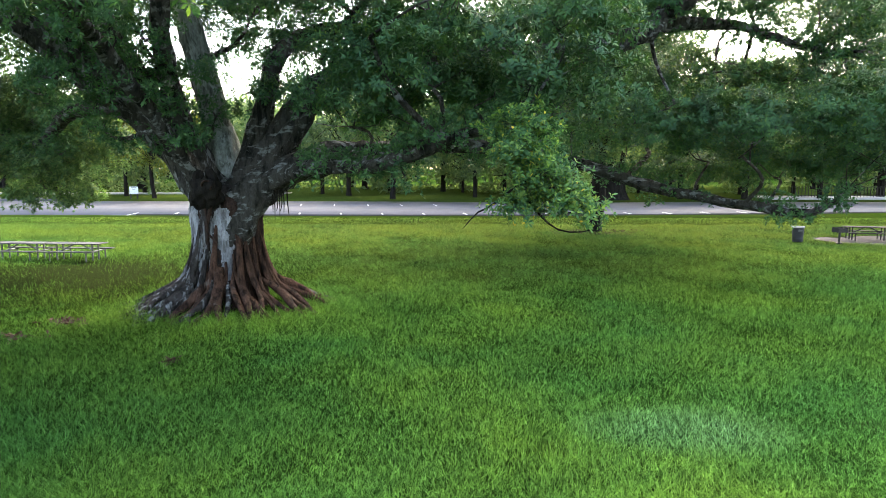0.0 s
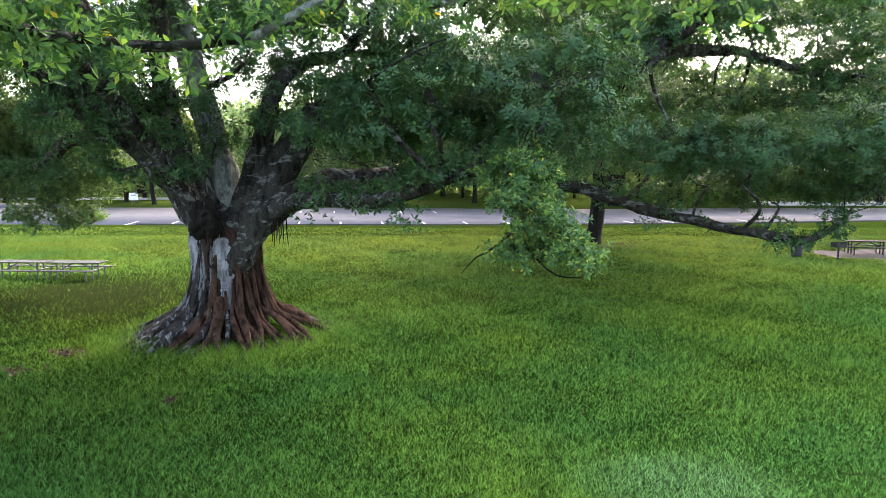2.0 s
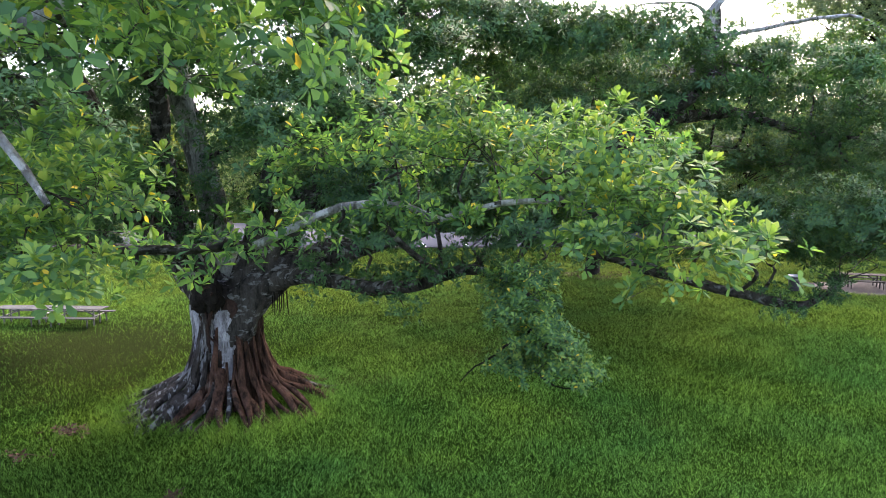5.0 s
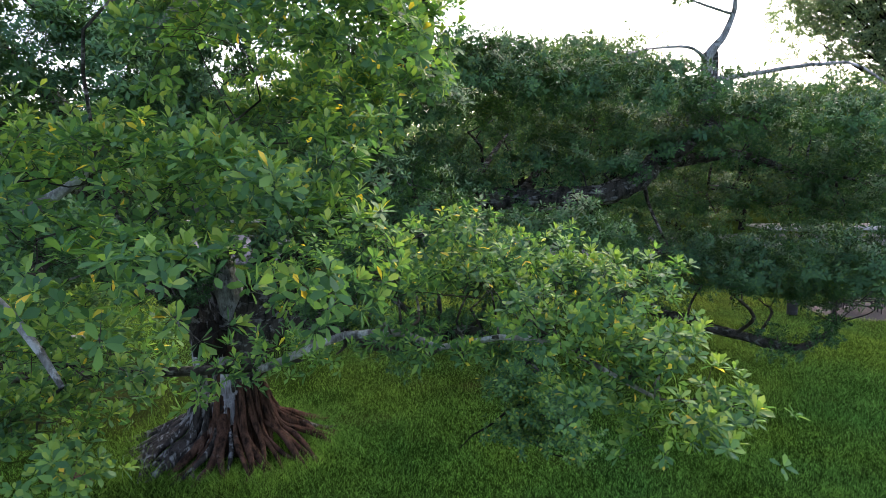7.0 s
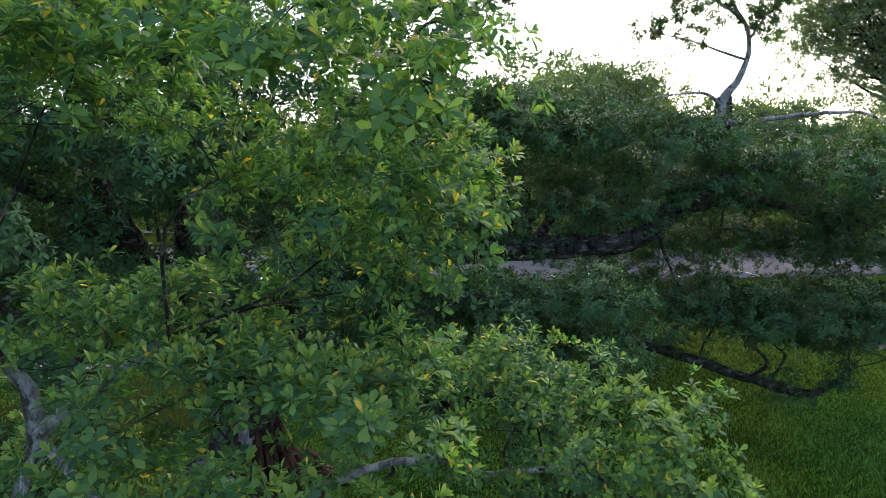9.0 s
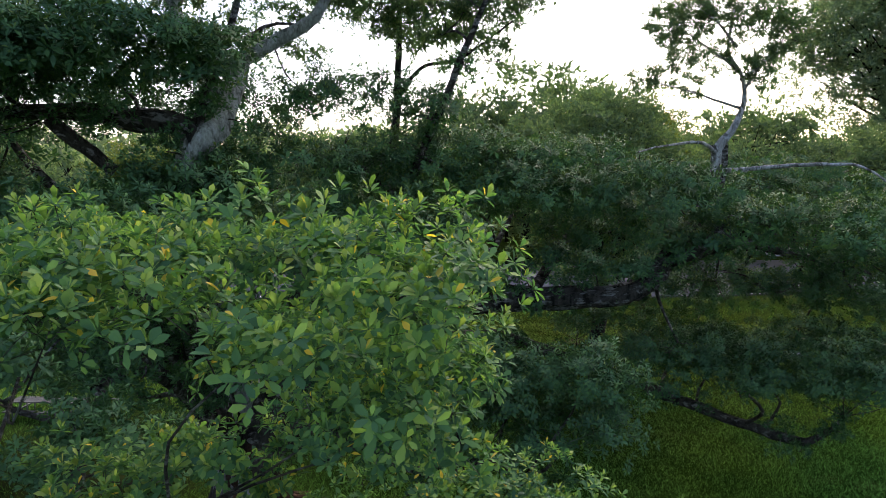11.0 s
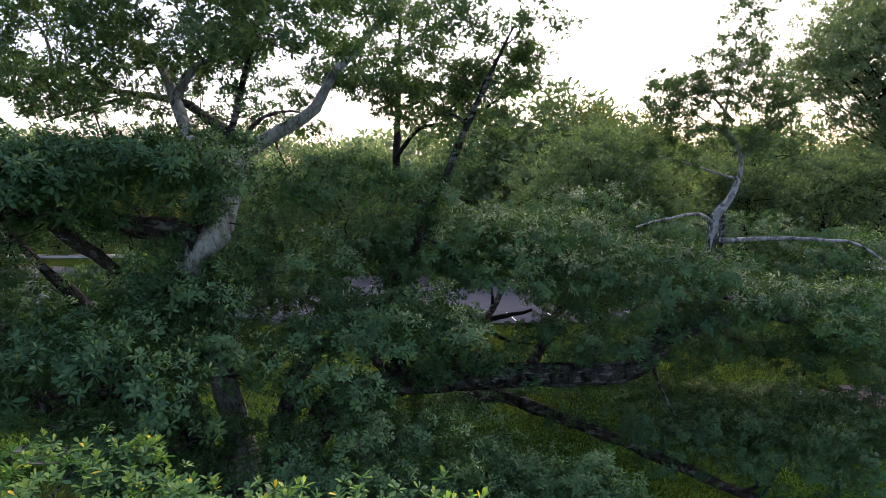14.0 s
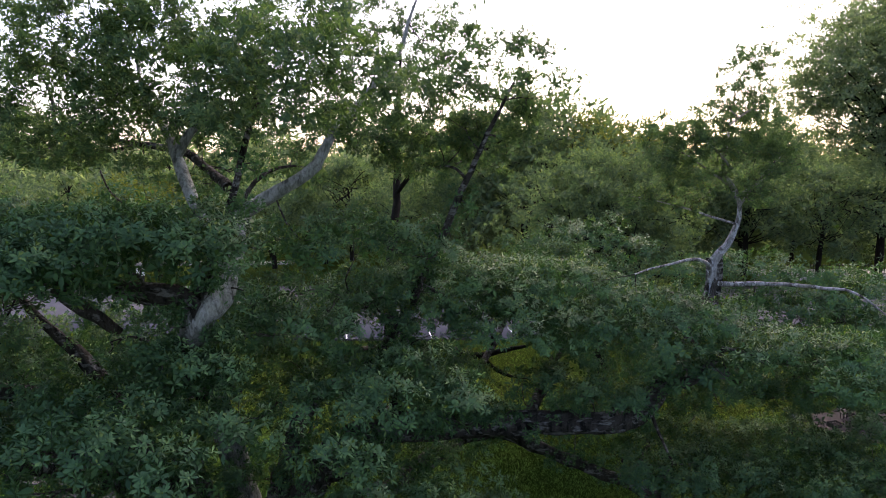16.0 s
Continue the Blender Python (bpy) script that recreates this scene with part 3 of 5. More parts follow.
slot[((ang < -2.20 + edge) | (ang > 2.9)) & (face_at[:, 2] > 0.5)] = 1
slot[(np.abs(ang + 1.36 + 0.06 * np.sin(3 * face_at[:, 2])) < 0.10 + 0.07 * face_at[:, 2] * np.minimum(1, 3.2 * (3.0 - face_at[:, 2])) + 0.4 * edge) & (face_at[:, 2] > 0.9) & (face_at[:, 2] < 3.0)] = 1
slot[(np.abs(ang + 2.12) < 0.11 - 0.5 * edge) & (face_at[:, 2] > 0.5)] = 2
trunk_mesh.polygons.foreach_set("material_index", slot)
trunk = part("trunk", trunk_mesh, None, ficus, "massive fluted grey trunk with smooth white flanks and dark brown strips")


def roots():
    rng = np.random.default_rng(23)
    n = 46
    for k in range(n):
        a = 0.35 - 3.85 * k / (n - 9) if k < n - 8 else 0.6 + 2.0 * (k - n + 8) / 7
        a += rng.normal(0, 0.05)
        reach = 0.72 + 0.22 * abs(math.cos(a)) + 0.22 * rng.random()
        bend, fat, up = rng.normal(0, 0.22), 0.38 + 0.5 * rng.random() ** 1.5, rng.choice((0.7, 0.8, 1.0, 1.2))
        pts = []
        for s, z, rr, r in ((0.0, 2.1, 0.98, 0.05), (0.2, 1.4, 1.14, 0.11), (0.4, 0.88, 1.48, 0.15), (0.6, 0.46, 1.95, 0.16), (0.8, 0.17, 2.5, 0.13), (0.92, 0.04, 2.85, 0.08), (1.0, -0.03, 3.15, 0.04)):
            rr = 1.0 + (rr - 1.0) * reach
            aa = a + bend * s * s + 0.07 * math.sin(5 * s + 2.3 * k)
            pts.append((TX + rr * math.cos(aa), TY + rr * 0.95 * math.sin(aa), z * (up if s < 0.3 else 1.0) * (0.85 if s == 0.4 else 1), r * fat))
        v, q, t = tube_arrays(curve_points(pts, 0.1), 12, rng, 0.26, 0.12)
        grey = math.cos(a) < -0.45 or rng.random() < 0.2
        part("root", np_mesh("root", v, [q, t], BARK if grey else BARK_ROOT, True), None, trunk, "grey lichen-marked root" if grey else "rust-brown rope-like root")
        if rng.random() < 0.55:
            # a side root leaving low down
            p = np.array(pts[4])
            side = a + (0.5 if rng.random() < 0.5 else -0.5)
            ends = [tuple(p * (1, 1, 1, 0.75)), (p[0] + 0.35 * math.cos(side), p[1] + 0.35 * math.sin(side), 0.05, p[3] * 0.55), (p[0] + 0.8 * math.cos(side), p[1] + 0.8 * math.sin(side), -0.02, 0.02)]
            v, q, t = tube_arrays(curve_points(ends, 0.1), 8, rng, 0.2)
            part("root", np_mesh("root", v, [q, t], BARK if grey else BARK_ROOT, True), None, trunk, "grey lichen-marked root" if grey else "rust-brown rope-like root")


roots()

# the scaffold limbs: x, y, z, radius
tree.limb([(-6.4, 18.6, 1.5, 0.4), (-6.85, 18.7, 3.0, 0.62), (-7.5, 18.3, 4.5, 0.58), (-8.5, 18.1, 5.7, 0.5), (-9.6, 17.3, 6.6, 0.4), (-10.2, 16.4, 7.4, 0.32), (-11.2, 14.8, 8.3, 0.22), (-12.8, 13.2, 9.4, 0.12)], BARK_STREAK, 16, "", 0.3)
tree.limb([(-8.4, 18.2, 5.5, 0.3), (-9.8, 18.8, 5.9, 0.24), (-11.6, 20.0, 5.8, 0.2), (-13.7, 22.0, 5.05, 0.17), (-15.9, 24.0, 4.6, 0.13), (-17.9, 25.5, 4.9, 0.07), (-19.5, 26.5, 5.0, 0.03)], None, 12, "", 0.3)
tree.limb([(-6.6, 18.4, 2.2, 0.3), (-7.0, 18.0, 3.8, 0.28), (-7.6, 16.4, 5.6, 0.20), (-7.7, 14.4, 6.9, 0.18), (-6.8, 11.4, 7.2, 0.14)], None, 11)
tree.limb([(-3.6, 4.72, 7.65, 0.07), (-3.05, 4.8, 8.05, 0.055), (-2.6, 4.9, 8.4, 0.025)], BARK_PALE, 8)
tree.limb([(-1.9, 6.5, 6.25, 0.05), (-1.0, 6.3, 6.6, 0.042), (-0.4, 6.3, 6.65, 0.036), (0.0, 6.3, 6.48, 0.034), (0.9, 5.9, 6.7, 0.025), (1.9, 5.2, 6.4, 0.015)], BARK_PALE, 9)
tree.limb([(-6.4, 18.5, 1.2, 0.4), (-6.1, 18.3, 2.5, 0.6), (-5.4, 18.2, 3.5, 0.55), (-4.4, 18.5, 4.1, 0.46), (-3.0, 19.4, 4.5, 0.37), (-1.2, 21.6, 4.8, 0.31), (0.4, 23.4, 4.9, 0.27), (2.1, 24.1, 4.75, 0.24), (4.7, 22.7, 4.2, 0.2), (7.1, 22.0, 3.5, 0.175), (8.6, 20.8, 3.2, 0.165), (10.7, 19.4, 2.8, 0.15), (11.4, 19.3, 2.8, 0.11), (12.0, 19.4, 3.05, 0.07), (12.5, 19.5, 3.5, 0.03)], None, 14, "", 0.36)
tree.limb([(-6.3, 18.6, 1.6, 0.4), (-5.85, 18.6, 3.1, 0.55), (-5.0, 18.7, 4.4, 0.46), (-4.2, 18.8, 5.6, 0.4), (-3.7, 19.0, 6.5, 0.37), (-2.6, 19.3, 7.0, 0.35), (0.0, 19.2, 7.1, 0.34), (2.2, 19.1, 7.3, 0.31), (4.3, 18.6, 7.45, 0.29), (5.5, 18.4, 7.8, 0.27), (6.5, 19.2, 8.6, 0.25), (7.8, 20.6, 9.5, 0.23), (8.9, 21.6, 10.8, 0.23), (9.0, 21.8, 12.2, 0.2)], None, 16, "", 0.3)
tree.limb([(8.7, 21.4, 10.2, 0.2), (8.93, 21.7, 11.02, 0.2), (8.94, 21.7, 11.99, 0.19), (9.38, 21.7, 12.6, 0.12), (9.67, 21.6, 13.51, 0.085), (9.47, 21.5, 14.53, 0.07), (8.92, 21.4, 15.17, 0.06), (9, 21.3, 16.24, 0.045), (9.08, 21.2, 17.29, 0.03), (9.11, 21.2, 18.25, 0.012)], BARK_PALE, 9, "bare pale upright limb")
tree.limb([(9.1, 21.7, 11.3, 0.1), (10.3, 21.0, 11.4, 0.075), (11.4, 20.0, 11.45, 0.06), (12.4, 19.4, 11.4, 0.04), (13.2, 19.1, 10.8, 0.025)], BARK_PALE, 7, "bare pale sideways limb")
tree.limb([(9.0, 21.7, 11.8, 0.09), (8.3, 21.3, 12.2, 0.06), (7.2, 20.7, 12.1, 0.04), (5.8, 20.2, 11.9, 0.025)], BARK_PALE, 7, "bare pale sideways limb")
tree.limb([(6.6, 19.7, 8.5, 0.22), (8.4, 20.8, 8.7, 0.18), (10.2, 21.9, 8.8, 0.15), (12.8, 22.4, 8.2, 0.12), (15.5, 23.2, 8.0, 0.07)])
tree.limb([(6.0, 19.2, 8.3, 0.2), (7.2, 18.6, 9.0, 0.15), (8.0, 18.4, 10.0, 0.08)], None, 9)
tree.limb([(-6.4, 18.7, 1.8, 0.4), (-6.5, 19, 3.4, 0.44), (-7.1, 19.5, 6, 0.37), (-7.73, 19.3, 8.93, 0.33), (-7.27, 17.8, 10.27, 0.31), (-6.38, 15.3, 11.17, 0.3), (-6.01, 14.6, 11.84, 0.28), (-5.65, 15, 12.28, 0.24), (-5.64, 16, 13.08, 0.22), (-5.68, 17, 14.15, 0.21)], BARK_CROWN, 16, "pale stem that forks twice high in the crown", 0.3)
tree.limb([(-5.68, 17, 14.15, 0.19), (-4.59, 17.2, 14.7, 0.17), (-3.74, 17.5, 15.32, 0.15), (-3.32, 17.8, 16.22, 0.12), (-2.56, 18, 17.08, 0.1), (-1.65, 18.2, 18.18, 0.075), (-1.27, 18.5, 19.3, 0.05), (-0.95, 18.6, 20.23, 0.025)], BARK_CROWN, 11)
tree.limb([(-5.69, 16, 12.94, 0.17), (-7.05, 17, 14.73, 0.16), (-7.51, 17.5, 15.47, 0.15), (-7.95, 17.8, 16.29, 0.11), (-8.57, 18, 17.09, 0.085), (-9.58, 18.5, 17.45, 0.06), (-10.23, 18.7, 17.64, 0.03)], BARK_CROWN, 11)
tree.limb([(-7.53, 17.5, 15.67, 0.13), (-7.04, 17.6, 16.45, 0.1), (-6.19, 17.6, 16.68, 0.06), (-5.12, 17.6, 16.9, 0.03)], BARK_CROWN, 9)
tree.limb([(-6.41, 18, 14.77, 0.14), (-8.27, 20, 15.75, 0.12), (-10, 20, 16.01, 0.1), (-11.66, 20.5, 16.29, 0.08), (-12.55, 20.5, 16.29, 0.07), (-12.63, 20.5, 17.52, 0.05), (-13.09, 20.5, 18.38, 0.02)], None, 10)
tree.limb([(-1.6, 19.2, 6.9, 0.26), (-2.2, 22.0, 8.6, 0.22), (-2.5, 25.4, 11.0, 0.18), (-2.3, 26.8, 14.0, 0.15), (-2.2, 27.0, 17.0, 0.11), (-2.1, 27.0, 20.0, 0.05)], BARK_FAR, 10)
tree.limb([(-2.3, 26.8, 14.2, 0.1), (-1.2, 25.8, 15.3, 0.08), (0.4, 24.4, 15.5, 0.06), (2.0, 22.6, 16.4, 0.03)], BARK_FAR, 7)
tree.limb([(-6.2, 18.7, 1.8, 0.3), (-6.0, 18.9, 3.4, 0.42), (-5.6, 18.9, 4.7, 0.34), (-5.3, 18.9, 5.9, 0.27), (-5.0, 19.0, 7.2, 0.24), (-4.4, 19.8, 8.0, 0.2), (-3.1, 20.6, 8.6, 0.16), (-1.6, 19.8, 10.6, 0.13), (-0.4, 19.0, 13.4, 0.1), (0.6, 18.4, 15.6, 0.07), (1.6, 18.0, 17.6, 0.03)], None, 12, "", 0.3)
tree.limb([(-6.6, 18.5, 2.0, 0.2), (-7.0, 18.3, 4.0, 0.3), (-7.4, 17.6, 6.4, 0.24), (-6.9, 16.2, 9.0, 0.18), (-6.2, 14.8, 11.6, 0.12), (-5.4, 15.4, 14.6, 0.08), (-4.9, 16.4, 17.5, 0.04)], None, 12, "", 0.3)
tree.limb([(-5.0, 18.1, 3.7, 0.3), (-3.6, 17.0, 4.15, 0.22), (-1.98, 15.40, 4.14, 0.17), (-0.54, 13.8, 4.45, 0.14), (0.57, 13.5, 4.87, 0.12), (1.3, 12.7, 4.8, 0.08), (2.0, 12.0, 4.3, 0.05), (2.2, 11.4, 3.3, 0.02)], None, 10)
tree.limb([(2.2, 19.2, 7.3, 0.2), (3.6, 22.0, 8.6, 0.16), (4.8, 25.0, 9.8, 0.12), (6.5, 27.5, 10.4, 0.06)], None, 8)
tree.limb([(-1.6, 19.2, 6.9, 0.18), (0.4, 22.0, 7.4, 0.15), (1.8, 24.6, 8.6, 0.12), (2.8, 27.0, 9.8, 0.05)], None, 8)

tree.limb([(-3.58, 4.72, 7.62, 0.04), (-3.1, 4.5, 7.25, 0.035), (-2.7, 4.4, 6.8, 0.02)], BARK_PALE, 7)

tree.limb([(-6.8, 11.4, 7.2, 0.135), (-6.2, 9.8, 6.95, 0.12), (-5.5, 8.2, 6.7, 0.10), (-4.3, 5.9, 6.3, 0.087)], None, 11)
tree.limb([(-4.3, 5.9, 6.3, 0.085), (-3.9, 4.9, 6.9, 0.08), (-3.6, 4.7, 7.7, 0.07), (-3.72, 4.65, 8.25, 0.045)], BARK_PALE, 11)
tree.limb([(-5.97, 14.5, 11.85, 0.22), (-6.3, 14.5, 12.37, 0.23), (-7.24, 14.6, 12.45, 0.22), (-9.02, 15, 12.61, 0.19), (-11.09, 15.5, 12.64, 0.16), (-13.1, 16, 12.94, 0.09)], None, 12, "", 0.3)
tree.limb([(-4.4, 6.0, 6.35, 0.06), (-3.2, 6.6, 6.2, 0.055), (-1.9, 6.5, 6.25, 0.05)], None, 9)
tree.limb([(-9.56, 15.1, 12.44, 0.16), (-8.92, 15.2, 11.87, 0.17), (-8.31, 15.4, 11.23, 0.12)], None, 11, "dark broken limb stump", 0.36)
tree.limb([(-8.57, 18, 17.09, 0.05), (-8.6, 18, 18.3, 0.04), (-7.78, 18, 18.6, 0.03), (-7.02, 18, 18.52, 0.015)], BARK_CROWN, 7)
tree.limb([(-5.68, 17, 14.15, 0.08), (-5.45, 17.5, 14.94, 0.06), (-4.93, 18, 15.34, 0.045), (-4.26, 18.5, 15.3, 0.02)], None, 7)
tree.limb([(-10.12, 20.3, 15.9, 0.07), (-12.06, 20.8, 15.59, 0.05), (-13.31, 21, 15.23, 0.02)], None, 7)
# heavy limbs fanning out over the picnic side
tree.limb([(-8.2, 18.1, 5.3, 0.34), (-9.5, 17.0, 7.5, 0.3), (-10.4, 16.2, 8.9, 0.25), (-12.5, 15.2, 10.0, 0.17), (-14.5, 14.5, 10.8, 0.07)], None, 12, "", 0.3)
tree.limb([(-7.3, 18.2, 4.2, 0.36), (-8.5, 17.3, 6.9, 0.28), (-9.5, 16.7, 9.3, 0.22), (-11.0, 16.4, 11.4, 0.1), (-11.8, 16.2, 12.8, 0.04)], None, 12, "", 0.3)
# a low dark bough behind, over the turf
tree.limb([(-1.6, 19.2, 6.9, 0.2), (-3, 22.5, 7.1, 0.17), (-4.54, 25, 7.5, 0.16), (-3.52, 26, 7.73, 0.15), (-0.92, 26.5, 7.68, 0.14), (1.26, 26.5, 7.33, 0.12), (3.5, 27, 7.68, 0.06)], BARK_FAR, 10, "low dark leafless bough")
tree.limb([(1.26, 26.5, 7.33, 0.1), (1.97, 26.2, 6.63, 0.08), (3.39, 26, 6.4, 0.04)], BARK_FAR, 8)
# thin dead branches under the drooping bough
tree.limb([(1.7, 11.6, 4.0, 0.03), (1.0, 11.6, 3.5, 0.022), (0.65, 11.6, 3.3, 0.016), (0.37, 11.6, 3.0, 0.008)], BARK_FAR, 6, "thin dead twig")
tree.limb([(1.6, 11.4, 3.5, 0.025), (1.95, 11.4, 3.12, 0.018), (2.3, 11.3, 2.95, 0.014), (2.8, 11.3, 3.05, 0.008)], BARK_FAR, 6, "thin dead twig")


def strands():
    """Rope-like roots fused down the front of the fork, and short aerial roots under the low bough."""
    rng = np.random.default_rng(41)
    for k in range(18):
        x = -6.95 + 0.85 * k / 17 + rng.normal(0, 0.05)
        fat = 0.02 + 0.035 * rng.random() ** 2
        top_z, end = rng.uniform(3.3, 4.1), rng.uniform(1.6, 2.9)
        if not -6.72 < x < -6.46:
            continue
        pts = [(x + rng.normal(0, 0.05), 17.85, top_z, fat * 0.6)]
        for s in (0.3, 0.55, 0.8, 1.0):
            pts.append((x + rng.normal(0, 0.09), 17.52 + rng.normal(0, 0.03) + 0.1 * abs(x + 6.5), top_z + (end - top_z) * s, fat * (1.3 - 0.9 * s)))
        v, q, t = tube_arrays(curve_points(pts, 0.07), 9, rng, 0.45, 0.12)
        part("root", np_mesh("root", v, [q, t], BARK_FORK, True), None, trunk, "dark brown rope-like root")
    for k in range(7):
        x, y = -4.9 + 0.07 * k + rng.normal(0, 0.02), 17.95 + rng.normal(0, 0.05)
        pts = [(x, y, 3.5, 0.02), (x + 0.01, y, 3.1, 0.018), (x + rng.normal(0, 0.03), y, 2.95 - 0.25 * rng.random(), 0.007)]
        v, q, t = tube_arrays(curve_points(pts, 0.1), 6, rng, 0.2)
        part("aerial_root", np_mesh("aerial_root", v, [q, t], BARK_FAR, True), None, ficus, "thin dark hanging aerial root")



def burl():
    """A black knotted burl in the fork, with curled rims of healed bark."""
    rng = np.random.default_rng(12)
    th, ph = np.meshgrid(np.linspace(0.05, np.pi - 0.05, 22), np.linspace(0, 2 * np.pi, 36, endpoint=False), indexing="ij")
    r = 1 + 0.22 * np.sin(2 * ph + 1) * np.sin(3 * th + 0.6) + 0.20 * np.sin(5 * ph + 3 * th) * np.sin(4 * th) + 0.06 * np.sin(11 * ph - 5 * th) + 0.04 * rng.normal(size=th.shape)
    V = np.stack([-6.62 + 0.46 * r * np.sin(th) * np.cos(ph), 17.50 + 0.30 * r * np.sin(th) * np.sin(ph), 3.50 + 0.45 * r * np.cos(th)], -1).reshape(-1, 3)
    i, j = np.meshgrid(np.arange(21), np.arange(36), indexing="ij")
    a, b = (i * 36 + j).ravel(), (i * 36 + (j + 1) % 36).ravel()
    part("burl", np_mesh("burl", V, np.stack([a, a + 36, b + 36, b], 1), BARK_FAR, True), None, trunk, "black knotted burl in the fork")
    for x, z, rad in ((-6.45, 3.62, 0.13),):
        a = np.linspace(-0.6, 4.4, 26)
        line = np.stack([x + rad * np.cos(a), 17.16 + 0.05 * np.sin(2 * a), z + 1.2 * rad * np.sin(a), np.full(26, 0.028)], 1)
        v, q, t = tube_arrays(line, 8, rng, 0.25)
        part("bark_curl", np_mesh("bark_curl", v, [q, t], BARK_FORK, True), None, trunk, "curled rim of healed bark")


strands()
burl()
v, q, t = tube_arrays(curve_points([(-6.35, 17.6, 1.3, 0.12), (-6.3, 17.1, 0.6, 0.13), (-6.35, 16.6, 0.22, 0.11), (-6.5, 16.1, 0.06, 0.08), (-6.6, 15.7, -0.03, 0.03)], 0.08), 10, tree.rng, 0.3, 0.12)
part("root", np_mesh("root", v, [q, t], BARK_ROOT, True), None, trunk, "long brown root running out into the lawn")

def side_boughs(which, count, lo, hi, length):
    """Crooked leafy side branches leaving one scaffold limb."""
    rng, line = tree.rng, tree.lines[which]
    for k in range(count):
        s = line[int(len(line) * (lo + (hi - lo) * (k + rng.random()) / count))]
        d = unit(rng.normal(size=3) * (1, 0.8, 0.5) + (0, -0.1, 0.45))
        L = length * (0.6 + 0.7 * rng.random())
        r = min(0.5 * s[3], 0.035 + 0.022 * L)
        p1 = s[:3] + d * L * 0.35 + rng.normal(0, 0.12, 3)
        p2 = s[:3] + d * L * 0.7 + rng.normal(0, 0.2, 3) + (0, 0, 0.15 * L)
        p3 = s[:3] + d * L + rng.normal(0, 0.25, 3) + (0, 0, 0.1 * L)
        tree.limb([(*s[:3], r), (*p1, r * 0.85), (*p2, r * 0.55), (*p3, 0.015)], None, 7, "", 0.3, "bough")
        tree.clothe(len(tree.lines) - 1, 0.3, 1.0, 0.3, 0.42, 20, LEAF)


for which, count, lo, hi, length in ((0, 7, 0.25, 0.9, 2.2), (2, 4, 0.3, 0.9, 1.8), (6, 6, 0.15, 0.5, 2.2), (12, 5, 0.25, 0.6, 2.2), (19, 7, 0.2, 0.6, 2.0), (20, 6, 0.2, 0.7, 2.0), (1, 5, 0.1, 0.8, 1.5)):
    side_boughs(which, count, lo, hi, length)

# leafy shoots along the limbs: limb, from, to, spacing, size, whorls
for which, lo, hi, gap, pr, per in ((0, 0.42, 1.0, 0.42, 0.5, 26), (1, 0.2, 1.0, 0.5, 0.5, 26), (2, 0.3, 1.0, 0.42, 0.5, 26), (25, 0.1, 1.0, 0.35, 0.4, 24), (27, 0.2, 1.0, 0.5, 0.5, 26), (5, 0.3, 0.55, 0.45, 0.45, 24), (5, 0.55, 0.84, 0.9, 0.4, 20), (6, 0.22, 0.6, 0.45, 0.5, 26),
                                    (6, 0.6, 0.8, 0.9, 0.4, 20), (10, 0.1, 1.0, 0.42, 0.5, 26), (12, 0.2, 0.9, 0.5, 0.5, 16), (19, 0.2, 0.8, 0.3, 0.5, 26), (20, 0.22, 0.9, 0.3, 0.5, 26), (21, 0.2, 0.9, 0.45, 0.5, 26)):
    tree.clothe(which, lo, hi, gap, pr, per, LEAF)
tree.clothe(4, 0.0, 1.0, 0.28, 0.3, 14, LEAF_NEAR, 0.1)
tree.clothe(28, 0.1, 1.0, 0.28, 0.34, 14, LEAF_NEAR)
tree.clothe(5, 0.5, 0.8, 0.6, 0.4, 20, LEAF)
tree.clothe(5, 0.9, 1.0, 0.28, 0.5, 26, LEAF)

# hanging leaf masses of the near boughs: centre, radii, pads, pad radius, whorls a pad
NEAR = [
    ((-1.9, 4.6, 10.3), (1.9, 1.3, 0.6), 24, 0.5, 40),
    ((-4.2, 5.6, 10.1), (1.6, 1.5, 0.55), 15, 0.55, 36),
    ((-1.1, 5.6, 9.4), (1.1, 1.3, 0.7), 18, 0.5, 36),
    ((-1.6, 3.9, 7.85), (1.2, 0.8, 0.6), 16, 0.45, 26),
    ((-3.7, 5.2, 7.0), (0.7, 0.5, 0.35), 8, 0.40, 22),
    ((-3.0, 5.5, 8.3), (1.2, 1.0, 0.3), 12, 0.45, 34),
    ((-0.2, 7.3, 7.2), (1.5, 1.0, 0.5), 13, 0.5, 32),
    ((1.2, 6.2, 7.0), (1.0, 0.9, 0.45), 11, 0.45, 30),
    ((1.5, 12.0, 4.8), (0.6, 0.5, 0.4), 8, 0.42, 34),
    ((1.5, 11.6, 4.2), (0.5, 0.4, 0.35), 7, 0.38, 34),
    ((1.9, 11.4, 3.8), (0.6, 0.4, 0.3), 8, 0.38, 34),
    ((1.5, 11.4, 3.4), (0.4, 0.3, 0.15), 5, 0.32, 30),
    ((2.4, 11.2, 3.4), (0.4, 0.3, 0.18), 6, 0.32, 30),
    ((1.8, 5.0, 6.45), (0.65, 0.45, 0.45), 7, 0.36, 24),
    ((-2.7, 5.0, 6.85), (0.5, 0.4, 0.35), 6, 0.34, 16),
    ((-0.9, 6.0, 8.8), (0.8, 0.6, 0.35), 9, 0.42, 28),
    ((-3.0, 4.4, 6.4), (0.45, 0.4, 0.3), 7, 0.36, 24),
]
